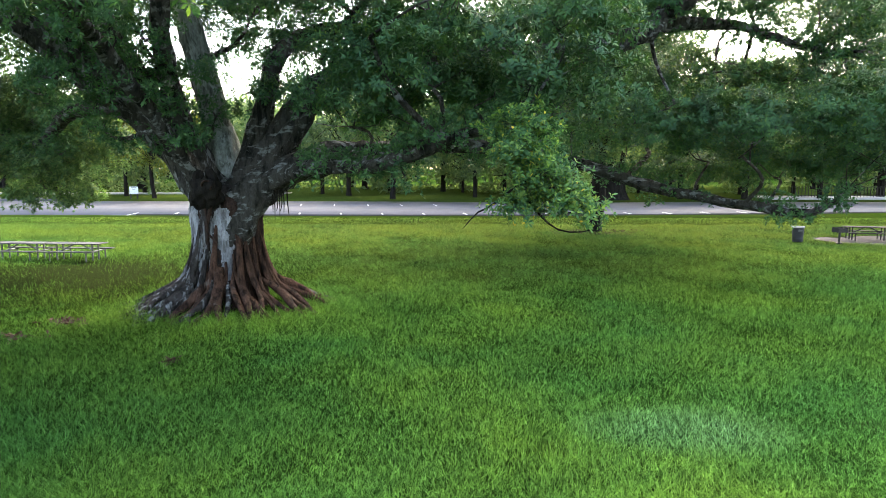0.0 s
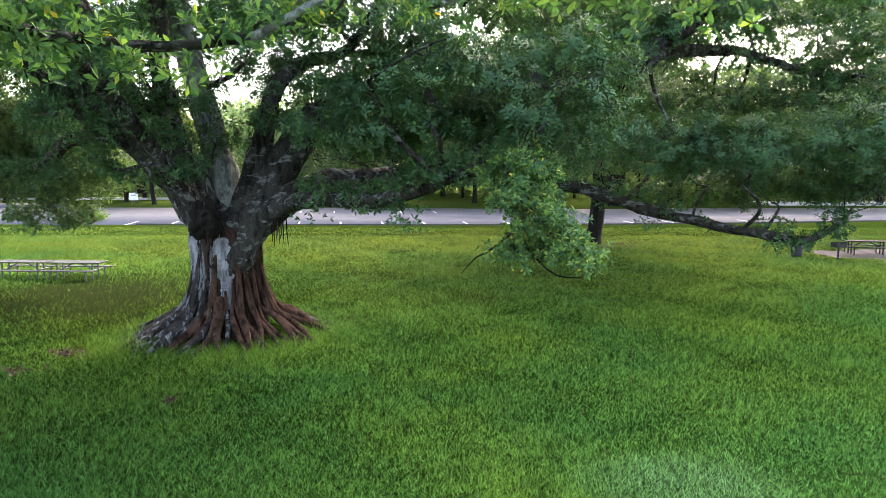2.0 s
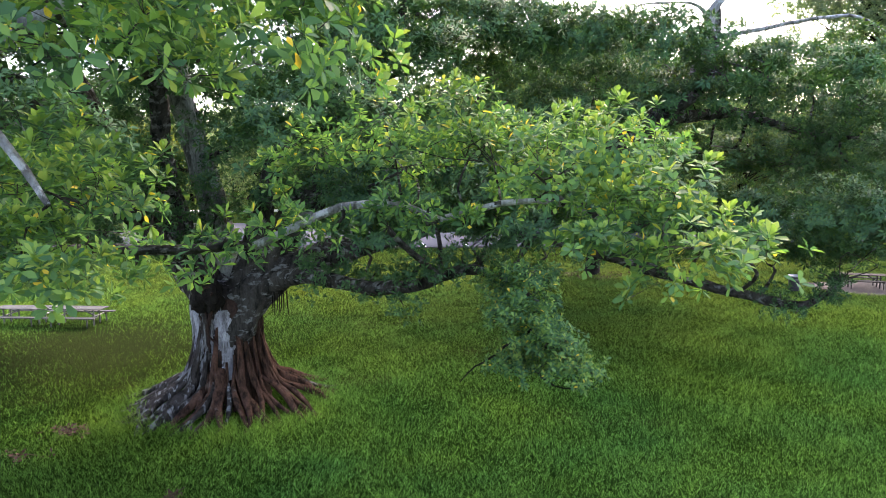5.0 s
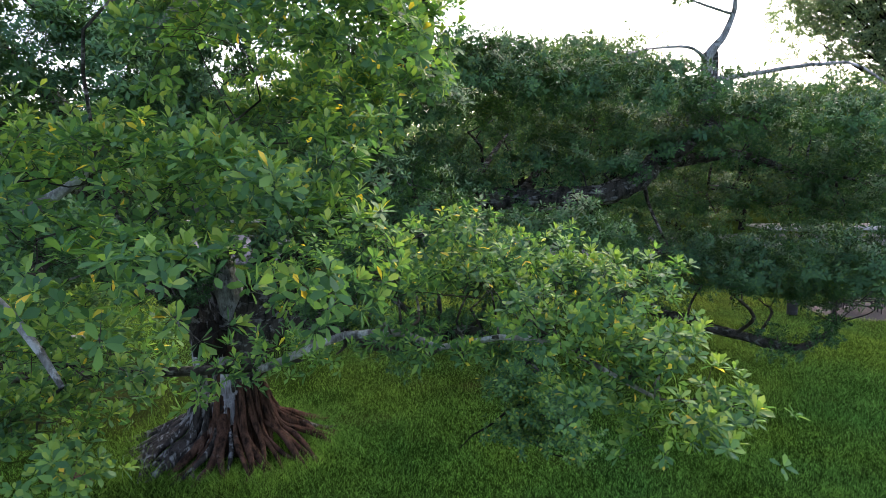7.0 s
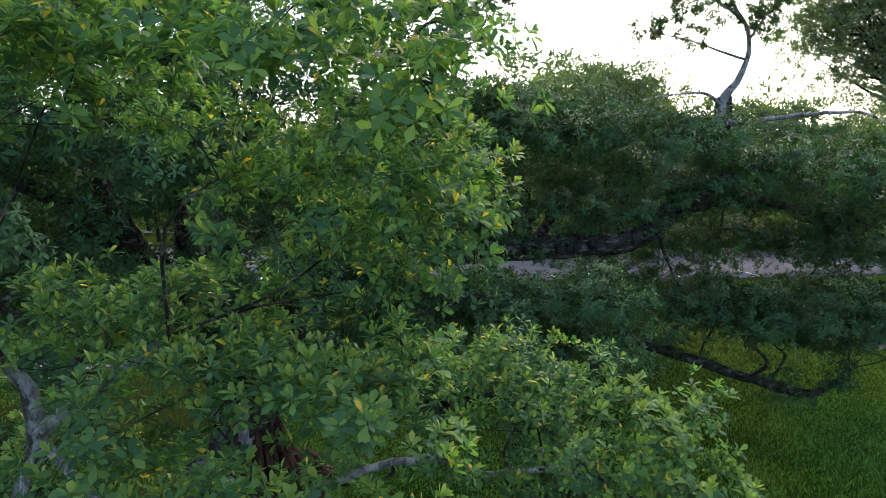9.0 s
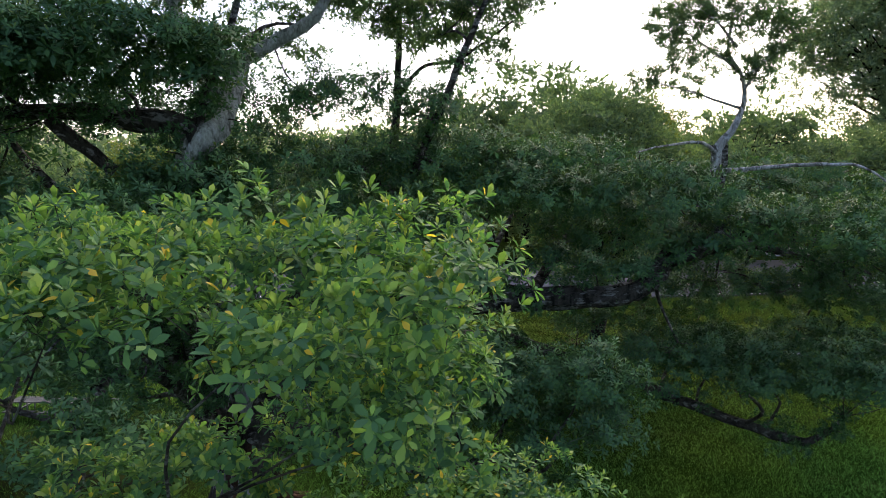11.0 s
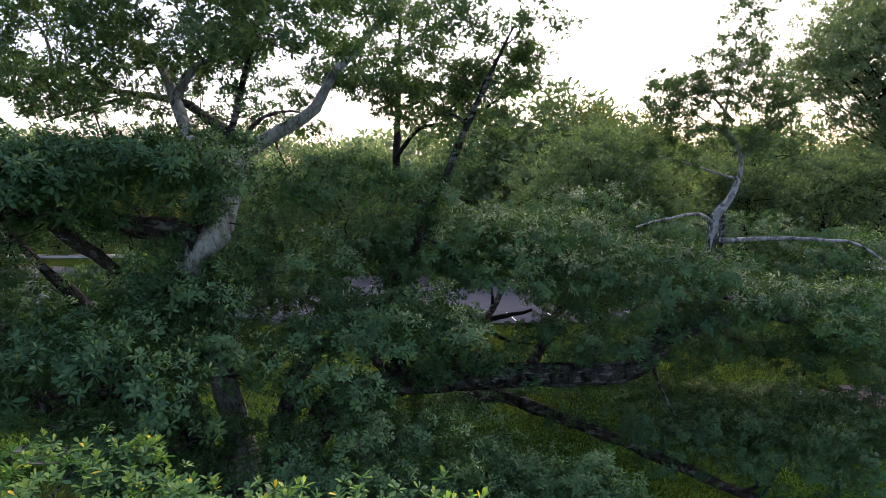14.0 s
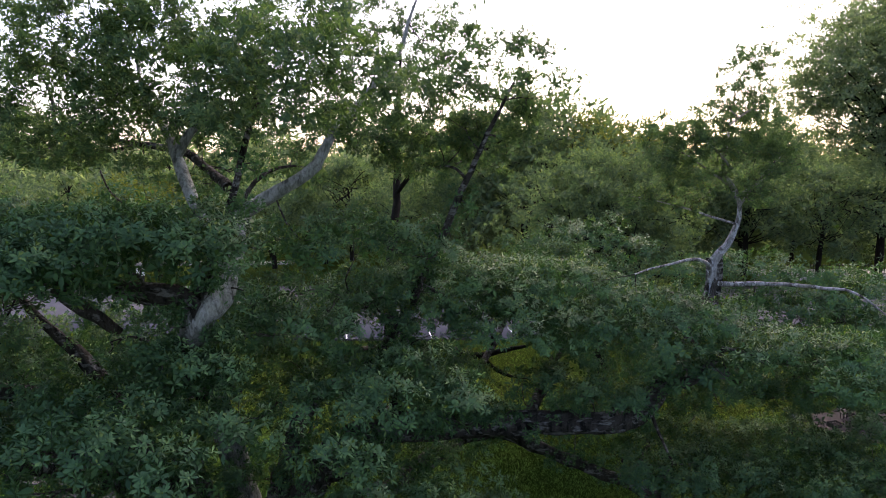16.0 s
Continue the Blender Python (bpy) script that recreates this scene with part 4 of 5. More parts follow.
def rosette_mesh(seed):
    """One shoot end: young leaves standing up in a whorl."""
    rng = np.random.default_rng(seed)
    v, f = rosette_arrays(np.zeros((1, 3)), np.array([(0, 0, 1.0)]), 7, 0.088, rng, True, 12, 70)
    return np_mesh("leaf_rosette", v, f, LEAF_TIP)


ROSETTES = [rosette_mesh(60 + k) for k in range(6)]


def add_rosettes(P, D, count):
    """Shoot ends that stand out singly on the boughs nearest to the path."""
    rng = tree.rng
    for k in rng.choice(len(P), count, replace=False):
        ob = part("leaf_rosette", ROSETTES[k % 6], None, ficus)
        turn = Vector(D[k]).to_track_quat("Z", "Y").to_matrix().to_4x4()
        ob.matrix_basis = Matrix.Translation(P[k] + D[k] * 0.03) @ turn @ Matrix.Rotation(rng.random() * 6.28, 4, "Z") @ Matrix.Scale(0.8 + 0.5 * rng.random(), 4)


for c, r, n, pr, per in NEAR:
    P, D = tree.foliage(c, r, n, pr, int(per * 1.12), LEAF_NEAR, 0.09, 7, True, -0.15 if c[2] > 9 else -0.3 if c[2] > 6.9 else -0.6, 0.7, None, 0.1, tips=0.25 if c[0] < -3 else 0.6)
    inner = np.linalg.norm((P - c) / (np.array(r) + pr), axis=1) < 0.95
    add_rosettes(P[inner], D[inner], 30 if c[1] < 10 else 8)

MIDDLE = [
    ((0.6, 13.2, 6.0), (2.6, 1.7, 1.1), 26, 0.75, 46),
    ((2.6, 13.6, 5.6), (1.2, 1.1, 0.8), 14, 0.7, 44),
    ((-7.4, 12.2, 9.7), (3.4, 2.6, 0.7), 25, 0.95, 56),
    ((-5.9, 14.0, 10.9), (1.1, 0.8, 0.4), 8, 0.65, 50),
    ((-9.7, 12.8, 13.3), (2.5, 2.0, 0.6), 34, 0.95, 56),
    ((-7.2, 13.6, 13.4), (2.2, 1.8, 0.5), 32, 0.95, 54),
    ((-3.0, 18.0, 13.0), (2.7, 2.0, 0.7), 19, 0.95, 54),
    ((2.7, 12.8, 7.0), (0.7, 0.8, 0.6), 12, 0.48, 40),
    ((-12.0, 20.0, 8.6), (3.2, 2.0, 0.7), 26, 0.95, 50),
    ((-4.8, 14.0, 9.3), (2.6, 2.0, 0.5), 8, 0.9, 52),
    ((-4.4, 17.0, 11.2), (2.2, 2.2, 0.7), 16, 0.9, 52),
    ((-1.6, 15.0, 9.6), (1.9, 1.7, 0.7), 18, 0.9, 52),
    ((-10.4, 15.8, 9.4), (3.0, 2.4, 0.9), 17, 0.95, 50),
    ((-12.8, 14.5, 11.5), (3.0, 2.6, 2.0), 28, 1.0, 50),
    ((-1.9, 12.2, 7.6), (2.3, 1.4, 0.7), 18, 0.85, 50),
    ((-7.4, 9.4, 8.4), (2.0, 1.8, 1.0), 9, 0.8, 44),
    ((-5.5, 8.6, 7.2), (1.2, 1.2, 0.6), 8, 0.6, 38),
]
for c, r, n, pr, per in MIDDLE:
    tree.foliage(c, r, max(4, int(n * 0.52)), pr * 1.25, int(per * 2.0), LEAF, 0.112 if c[2] < 8.4 else 0.135, 8, False, -0.45, 0.62, tips=0.3, up=0.85)

RIGHT = [
    ((1.4, 19.0, 10.6), (2.4, 2.0, 0.7), 26, 0.9, 52),
    ((5.8, 19.4, 10.4), (2.5, 2.0, 0.7), 26, 0.9, 52),
    ((9.8, 18.4, 9.5), (2.6, 2.2, 0.6), 24, 0.85, 52),
    ((14.2, 20.4, 8.2), (2.3, 2.4, 1.2), 26, 0.95, 50),
    ((8.8, 18.8, 5.3), (2.6, 1.4, 0.7), 26, 0.8, 48),
    ((12.8, 19.2, 5.2), (2.2, 2.0, 1.0), 22, 0.85, 48),
    ((15.8, 23.6, 9.4), (2.8, 2.4, 1.8), 30, 1.0, 50),
    ((8.4, 25.6, 6.0), (3.6, 2.0, 1.9), 34, 1.0, 50),
    ((5.0, 26.8, 10.0), (3.4, 2.2, 1.5), 34, 1.05, 50),
    ((5.4, 21.8, 9.2), (2.4, 1.8, 0.9), 24, 0.95, 48),
    ((0.8, 23.4, 10.5), (2.8, 2.2, 0.9), 30, 1.0, 50),
    ((-0.8, 20.4, 8.3), (1.7, 1.5, 0.7), 24, 0.9, 48),
    ((11.4, 25.0, 11.0), (2.8, 1.8, 0.5), 18, 0.9, 46),
    ((13.4, 23.4, 10.0), (2.2, 1.6, 0.7), 18, 0.9, 46),
    ((9.6, 24.0, 7.5), (2.2, 1.4, 0.8), 16, 0.9, 46),
    ((9.0, 22.6, 9.8), (2.2, 1.4, 0.5), 16, 0.9, 46),
    ((14.6, 22.0, 6.8), (1.8, 1.5, 0.7), 14, 0.9, 46),
    ((-1.4, 21.5, 8.0), (1.8, 1.2, 0.6), 20, 0.9, 46),
    ((14.6, 20.5, 4.6), (1.8, 1.4, 0.7), 16, 0.85, 46),
    ((9.3, 21.8, 4.9), (1.6, 1.0, 0.5), 12, 0.75, 46),
    ((7.2, 19.2, 5.6), (1.8, 1.4, 0.6), 16, 0.8, 46),
    ((-1.6, 20.8, 5.5), (1.6, 1.2, 0.5), 12, 0.75, 46),
    ((-5.4, 17.2, 6.4), (1.2, 0.8, 0.6), 5, 0.6, 44),
    ((-0.6, 14.6, 6.8), (1.9, 1.2, 0.7), 16, 0.8, 46),
    ((-0.5, 19.8, 11.6), (2.2, 1.8, 0.5), 20, 0.85, 48),
    ((2.8, 20.6, 11.5), (2.2, 1.8, 0.5), 18, 0.85, 48),
    ((-2.4, 21.2, 11.0), (1.8, 1.6, 0.5), 16, 0.85, 48),
    ((3.2, 19.8, 8.5), (1.5, 0.6, 0.3), 8, 0.5, 40),
    ((-2.0, 15.6, 5.7), (1.5, 1.2, 0.7), 18, 0.7, 46),
    ((-0.2, 15.2, 5.6), (1.3, 1.2, 0.7), 16, 0.7, 46),
    ((1.3, 14.8, 5.9), (1.0, 1.0, 0.5), 12, 0.65, 44),
    ((-8.0, 22.5, 10.0), (2.6, 1.6, 0.5), 22, 0.8, 46),
    ((-4.6, 22.8, 9.8), (2.0, 1.6, 0.5), 18, 0.8, 46),
    ((-11.2, 23.0, 10.0), (2.0, 1.6, 0.5), 14, 0.8, 46),
    ((7.0, 19.0, 9.1), (1.3, 0.7, 0.4), 12, 0.6, 42),
    ((0.4, 18.4, 7.8), (1.1, 0.5, 0.25), 8, 0.45, 40),
    ((-5.6, 20.6, 9.3), (1.6, 1.2, 0.5), 14, 0.75, 46),
    ((9.3, 22.6, 7.1), (2.2, 1.2, 0.5), 18, 0.8, 46),
    ((12.2, 22.6, 7.0), (2.0, 1.2, 0.5), 16, 0.8, 46),
    ((-6.2, 21.0, 8.0), (1.3, 1.0, 0.6), 12, 0.75, 46),
    ((4.6, 18.3, 8.45), (1.0, 0.4, 0.2), 7, 0.4, 36),
]
LOW = [
    ((6.6, 23.2, 5.3), (2.4, 1.6, 0.8), 20, 0.85, 46),
    ((11.2, 17.2, 5.4), (2.6, 1.9, 1.0), 24, 0.85, 46),
    ((14.4, 17.8, 6.6), (2.4, 2.2, 1.2), 22, 0.9, 46),
    ((12.0, 22.6, 4.8), (2.6, 1.8, 0.9), 20, 0.9, 46),
    ((9.5, 25.5, 3.9), (2.4, 1.4, 0.45), 20, 0.75, 46),
    ((13.4, 25.0, 4.0), (2.2, 1.4, 0.5), 18, 0.75, 46),
    ((11.0, 20.9, 4.3), (1.5, 0.7, 0.35), 12, 0.5, 42),
    ((13.0, 20.6, 4.0), (1.3, 1.2, 0.5), 14, 0.6, 42),
]
RIGHT += LOW
for c, r, n, pr, per in RIGHT:
    tree.foliage(c, r, int(n * 0.5), pr * 1.25, int(per * 1.9), LEAF, 0.115 if c[2] < 8.4 else 0.138, 8, False, -0.4, 0.6, tips=0.5, up=0.85)

# crown masses out of view, added to shade the lawn by the picnic tables
SHADE_CROWN = [
    ((-17.0, 15.0, 10.0), (3.4, 3.0, 1.4), 26, 1.1, 50),
    ((-15.6, 10.6, 10.4), (3.2, 2.8, 1.2), 22, 1.1, 50),
    ((-21.0, 21.0, 9.0), (3.8, 3.4, 1.8), 28, 1.2, 50),
]
for c, r, n, pr, per in SHADE_CROWN:
    tree.foliage(c, r, int(n * 0.5), pr * 1.3, per, LEAF, 0.24, 6, False, -0.4, 0.6, up=0.85)

BACK = [
    ((-15.8, 23.6, 8.0), (3.4, 2.0, 0.9), 14, 1.0, 48),
    ((17.4, 26.4, 6.6), (2.4, 2.0, 1.6), 34, 1.1, 46),
    ((19.0, 26.5, 8.5), (3.4, 2.6, 3.0), 36, 1.15, 46),
    ((-10.6, 22.6, 13.4), (3.6, 2.6, 0.9), 24, 1.05, 48),
    ((-15.6, 18.6, 12.4), (3.2, 3.0, 2.4), 34, 1.1, 48),
    ((6.0, 29.8, 11.0), (3.4, 2.2, 1.3), 26, 1.1, 46),
]
for c, r, n, pr, per in BACK:
    tree.foliage(c, r, int(n * 0.5), pr * 1.25, int(per * 1.4), LEAF, 0.165, 6, False, -0.4, 0.6, tips=0.3, up=0.85)

HIGH = [
    ((-10.4, 17.1, 16.7), (2.4, 1.9, 1.6), 40, 0.77, 36),
    ((-6.9, 16.0, 17.4), (2.5, 1.9, 1.6), 48, 0.77, 36),
    ((-3.5, 13.9, 17.1), (2.1, 1.8, 1.4), 40, 0.77, 36),
    ((-3.0, 26.5, 18.6), (3.0, 2.0, 2.4), 40, 0.9, 36),
    ((0.7, 18.4, 17.6), (2.2, 1.6, 1.5), 30, 0.75, 34),
    ((0.6, 23.8, 16.0), (2.0, 1.6, 1.2), 20, 0.75, 34),
    ((-6.7, 20.0, 15.7), (2.8, 1.5, 1.5), 26, 0.81, 36),
    ((-0.8, 20.0, 15.8), (1.5, 1.2, 0.8), 18, 0.75, 36),
    ((1.3, 20.0, 16.5), (1.3, 1.2, 0.9), 18, 0.75, 36),
    ((-12.2, 19.0, 16.0), (1.8, 1.3, 0.9), 22, 0.75, 36),
    ((-2.5, 19.0, 16.4), (1.3, 1.2, 0.7), 16, 0.75, 36),
    ((-13.4, 21.4, 8.6), (2.8, 2.2, 1.5), 24, 0.9, 40),
    ((-16.0, 24.5, 4.6), (3.2, 1.8, 1.1), 36, 0.8, 36),
    ((-14.4, 24.0, 6.4), (2.2, 1.5, 1.2), 32, 0.8, 36),
    ((-17.2, 23.0, 6.6), (2.6, 1.6, 1.5), 30, 0.8, 36),
    ((-15.2, 24.5, 3.1), (1.6, 1.2, 0.5), 12, 0.55, 34),
    ((-13.6, 23.4, 5.0), (1.7, 1.5, 1.2), 22, 0.75, 36),
    ((-5.7, 17.5, 19.2), (3.1, 1.9, 1.0), 34, 0.81, 34),
    ((-1.6, 27.2, 21.6), (2.6, 1.8, 1.4), 20, 0.95, 34),
    ((-9.4, 15.1, 18.8), (2.1, 1.6, 1.0), 24, 0.81, 34),
]
for c, r, n, pr, per in HIGH:
    tree.foliage(c, r, int(n * (0.78 if c[1] < 21 else 0.7)) if c[2] > 12 else int(n * 1.3), pr * (0.74 if c[2] > 12 else 1.0), int(per * (1.25 if c[2] > 12 else 1.2)), LEAF_HIGH, 0.135, 7, False, -0.8, 0.65)
# thin twigs and tufts on the bare upright limb
for a, m1, e in (((9.0, 20.9, 15.2, 0.05), (8.2, 20.6, 15.9, 0.035), (7.5, 20.3, 16.3, 0.012)), ((9.4, 21.4, 14.3, 0.05), (10.0, 21.1, 14.8, 0.03), (10.5, 20.9, 15.3, 0.012)), ((8.5, 20.0, 16.6, 0.04), (8.9, 19.9, 17.0, 0.025), (9.3, 19.8, 17.2, 0.012)), ((9.6, 21.6, 13.4, 0.05), (8.0, 21.5, 13.9, 0.035), (6.2, 21.5, 14.3, 0.012)), ((9.4, 21.4, 14.5, 0.05), (8.3, 21.4, 15.3, 0.035), (7.0, 21.5, 16.1, 0.012)), ((9.6, 21.5, 14.0, 0.05), (10.1, 21.2, 14.9, 0.03), (10.7, 21.0, 15.7, 0.012))):
    tree.limb([a, m1, e], BARK_PALE, 6)
for c in ((8.3, 19.3, 18.2), (8.8, 19.2, 18.5), (8.1, 19.6, 17.4), (9.2, 19.8, 17.2), (7.6, 20.3, 16.4), (8.1, 20.5, 15.9), (9.0, 20.4, 16.0), (10.4, 20.9, 15.3), (9.8, 21.0, 14.8), (7.4, 20.6, 15.6), (6.9, 20.4, 16.1), (6.5, 20.4, 15.5), (9.7, 20.2, 16.6), (10.3, 20.6, 16.0), (8.9, 19.6, 17.7), (7.8, 19.9, 16.9), (6.7, 21.5, 16.1), (7.3, 21.5, 15.5), (7.9, 21.0, 14.9), (7.7, 21.5, 16.4), (8.3, 21.0, 16.4), (9.5, 21.0, 17.1), (9.8, 21.0, 16.0), (10.6, 21.0, 15.5), (10.0, 21.5, 14.7), (9.0, 21.2, 15.4), (8.9, 21.0, 16.7), (7.2, 22.0, 16.7), (10.4, 21.5, 16.6), (8.8, 21.5, 14.8), (10.8, 21.0, 16.2), (6.9, 21.5, 14.4), (7.9, 21.5, 14.1), (10.0, 21.3, 14.3), (6.2, 21.5, 14.3), (7.4, 21.4, 14.9)):
    tree.foliage(c, (0.5, 0.5, 0.4), 6, 0.27, 20, LEAF_HIGH, 0.085, 6, False, -0.9, 0.7)


# ---- the trees round the car park ----
def park_tree(at, h, spread, r, seed, mat, bole=0.28, leaf=0.34, pads=44, per=150, label="dense dark green park tree", name="park_tree"):
    top = thing(name, at, label, "tree", "trees round the car park")
    rng = np.random.default_rng(seed)
    x, y, z = at
    fork = h * bole
    line = curve_points([(x, y, z - 0.2, r * 1.5), (x, y, z + 0.5, r * 1.1), (x + rng.normal(0, 0.2), y, z + fork, r), (x + rng.normal(0, 0.4), y, z + h * 0.75, r * 0.3)], 0.6)
    v, q, t = tube_arrays(line, 10, rng, 0.15)
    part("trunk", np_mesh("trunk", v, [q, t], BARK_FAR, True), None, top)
    chunks = []
    P, D = [], []
    for k in range(pads):
        d = unit(rng.normal(size=3) + (0, 0, 0.25))
        p = np.array((x, y, z + fork + (h - fork) * 0.5)) + d * np.array((spread, spread, (h - fork) * 0.52)) * (0.4 + 0.55 * rng.random() ** 0.6)
        s = line[int(len(line) * (0.45 + 0.5 * rng.random()))]
        m1 = (s[:3] + p) / 2 + rng.normal(0, 0.4, 3)
        rb = r * 0.25
        chunks.append(tube_arrays(curve_points([(*s[:3], rb), (*m1, rb * 0.7), (*p, rb * 0.2)], 1.0 if h > 16 else 2.5), 5 if h > 16 else 3, rng))
        pr = spread * (0.22 + 0.17 * rng.random())
        pp, dd = sprays(rng, p, pr, 0.7, per, leaf * 0.8, 8, 0.35)
        P.append(pp)
        D.append(dd)
    part("branch", np_mesh("branch", *join(chunks), BARK_FAR, True), None, top, kind="stuff")
    v, f = rosette_arrays(np.concatenate(P), np.concatenate(D), 3, leaf, rng, False, 30, 90)
    part("crown", np_mesh("crown", v, f, mat), None, top, kind="stuff")
    return top


big = park_tree((39.5, 52, 0), 31, 11.0, 0.6, 31, LEAF_WOOD_HAZED, 0.44, 0.32, 175, 260, "tall broad-crowned tree standing over the lawn edge")
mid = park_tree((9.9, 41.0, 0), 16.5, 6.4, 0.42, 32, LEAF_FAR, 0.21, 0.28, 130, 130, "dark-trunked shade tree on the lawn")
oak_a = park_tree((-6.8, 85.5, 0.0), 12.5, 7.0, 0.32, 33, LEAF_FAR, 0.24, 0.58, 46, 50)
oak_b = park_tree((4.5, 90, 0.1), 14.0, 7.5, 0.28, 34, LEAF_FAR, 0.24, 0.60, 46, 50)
oak_c = park_tree((23.0, 84, 0), 21.5, 9.0, 1.3, 35, LEAF_OLIVE, 0.14, 0.58, 50, 72, label="wide-trunked olive green shade tree")
oak_d = park_tree((-39.5, 86.5, 0), 15, 7, 0.26, 36, LEAF_OLIVE, 0.2, 0.46, 46, 80, label="olive green tree lit from behind")
wood_a = park_tree((-64, 128, 0.6), 13, 6.5, 0.4, 37, LEAF_WOOD_HAZED, 0.02, 1.3, 22, 18, label="distant woodland tree with leaves paled for haze")
wood_b = park_tree((-52, 134, 0.6), 15, 7.0, 0.4, 38, LEAF_WOOD_HAZED, 0.02, 1.3, 22, 18, label="distant woodland tree with leaves paled for haze")
rng = np.random.default_rng(5)
BASES = (oak_a, oak_b, oak_c, oak_d)
SPOTS = [(14, 86, 1.3), (32.2, 86, 1), (40.9, 86, 1), (50.5, 84.9, 1.05), (62.3, 90.3, 1.05), (33, 92, 1), (12, 94, 1.45), (-14, 94, 0.9), (-25.8, 94.6, 0.85), (-46, 92, 0.9), (-62.3, 90.3, 0.9), (-70, 96, 1), (71, 83.8, 1), (46, 98, 1.1), (0, 106, 1.1), (80, 90, 1.1)]
for k, (x, y, s) in enumerate(SPOTS):
    copy_thing(BASES[k % 2], pose(x, y, ground_height(x, y), 0, 0, rng.random() * 360) @ Matrix.Scale(s * (1.05 + 0.35 * rng.random()), 4))
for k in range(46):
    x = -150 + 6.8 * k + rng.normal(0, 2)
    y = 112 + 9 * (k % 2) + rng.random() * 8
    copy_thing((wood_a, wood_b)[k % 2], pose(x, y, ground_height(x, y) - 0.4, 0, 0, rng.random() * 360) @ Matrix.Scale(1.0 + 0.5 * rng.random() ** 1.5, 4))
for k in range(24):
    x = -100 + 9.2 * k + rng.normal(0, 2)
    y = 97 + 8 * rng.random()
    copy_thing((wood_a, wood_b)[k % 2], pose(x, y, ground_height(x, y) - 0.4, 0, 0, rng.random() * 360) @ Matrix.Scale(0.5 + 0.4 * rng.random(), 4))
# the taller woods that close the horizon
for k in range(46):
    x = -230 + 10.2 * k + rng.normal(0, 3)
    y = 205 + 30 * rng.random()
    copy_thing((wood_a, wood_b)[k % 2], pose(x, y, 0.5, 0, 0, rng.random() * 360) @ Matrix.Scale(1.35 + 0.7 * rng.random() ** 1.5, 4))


# ---- picnic furniture ----
def picnic_table(at, turn, label, wood, metal):
    top = thing("picnic_table", (0, 0, 0), label, "picnic table", "picnic tables on the lawn")
    L = 2.44
    for k in range(5):
        bm = bmesh.new()
        box(bm, (L, 0.142, 0.04), pose(0, -0.30 + 0.15 * k, 0.75), 0.006)
        part("tabletop_plank", bm, wood, top)
    for side in (-1, 1):
        for k in range(2):
            bm = bmesh.new()
            box(bm, (L, 0.135, 0.04), pose(0, side * (0.66 + 0.145 * k), 0.45), 0.006)
            part("bench_plank", bm, wood, top)
    for sx in (-0.82, 0.82):
        for sy in (-0.22, 0.22):
            bm = bmesh.new()
            box(bm, (0.06, 0.06, 0.74), pose(sx, sy, 0.36), 0.008)
            part("leg", bm, metal, top)
        for sy in (-0.73, 0.73):
            bm = bmesh.new()
            box(bm, (0.05, 0.05, 0.44), pose(sx, sy, 0.21), 0.008)
            part("bench_leg", bm, metal, top)
        bm = bmesh.new()
        box(bm, (0.05, 1.6, 0.05), pose(sx, 0, 0.40), 0.008)
        part("cross_bar", bm, metal, top)
        bm = bmesh.new()
        box(bm, (0.05, 0.05, 0.92), pose(sx * 0.55, 0, 0.56, 0, -62 * (1 if sx > 0 else -1) + 0, 0), 0.006)
        part("brace", bm, metal, top)
    top.matrix_basis = pose(*at, 0, 0, turn)
    return top


base_label = "weathered grey wooden picnic table with attached benches on the lawn"
picnic_table((-16.4, 28.0, 0.02), -3, base_label, WOOD_GREY, METAL_GREY)
picnic_table((-18.95, 28.15, 0.02), -3, base_label, WOOD_GREY, METAL_GREY)
picnic_table((24.6, 36.4, 0.02), -14, "dark weathered picnic table standing on brown mulch beside the grill", WOOD_DARK, METAL_BLACK)


def lathe(profile, sides=28):
    bm = bmesh.new()
    rings = [[bm.verts.new((r * math.cos(2 * math.pi * k / sides), r * math.sin(2 * math.pi * k / sides), z)) for k in range(sides)] for r, z in profile]
    for a, b in zip(rings, rings[1:]):
        for k in range(sides):
            bm.faces.new((a[k], a[(k + 1) % sides], b[(k + 1) % sides], b[k]))
    bm.faces.new(rings[0][::-1])
    bm.faces.new(rings[-1])
    return bm


def trash_can(at):
    top = thing("trash_can", (0, 0, 0), "dark ribbed plastic litter bin standing on the grass", "litter bin")
    prof = [(0.27, 0.0), (0.275, 0.03), (0.29, 0.2), (0.295, 0.21), (0.285, 0.22), (0.30, 0.55), (0.307, 0.56), (0.297, 0.57), (0.315, 0.82), (0.325, 0.83), (0.325, 0.87), (0.30, 0.87), (0.29, 0.80), (0.27, 0.10)]
    part("barrel", lathe(prof), PLASTIC_DARK, top)
    bm = bmesh.new()
    box(bm, (0.30, 0.02, 0.11), pose(0, -0.304, 0.66, 4), 0.004)
    part("label_plate", bm, METAL_GREY, top, "grey worn plate")
    bag = lathe([(0.328, 0.80), (0.335, 0.83), (0.332, 0.875), (0.30, 0.885), (0.285, 0.86), (0.28, 0.70)])
    part("liner_bag", bag, plain("liner", (0.25, 0.26, 0.27), 0.3), top, "pale folded bag rim")
    top.matrix_basis = pose(*at)


trash_can((20.15, 35.6, 0.0))


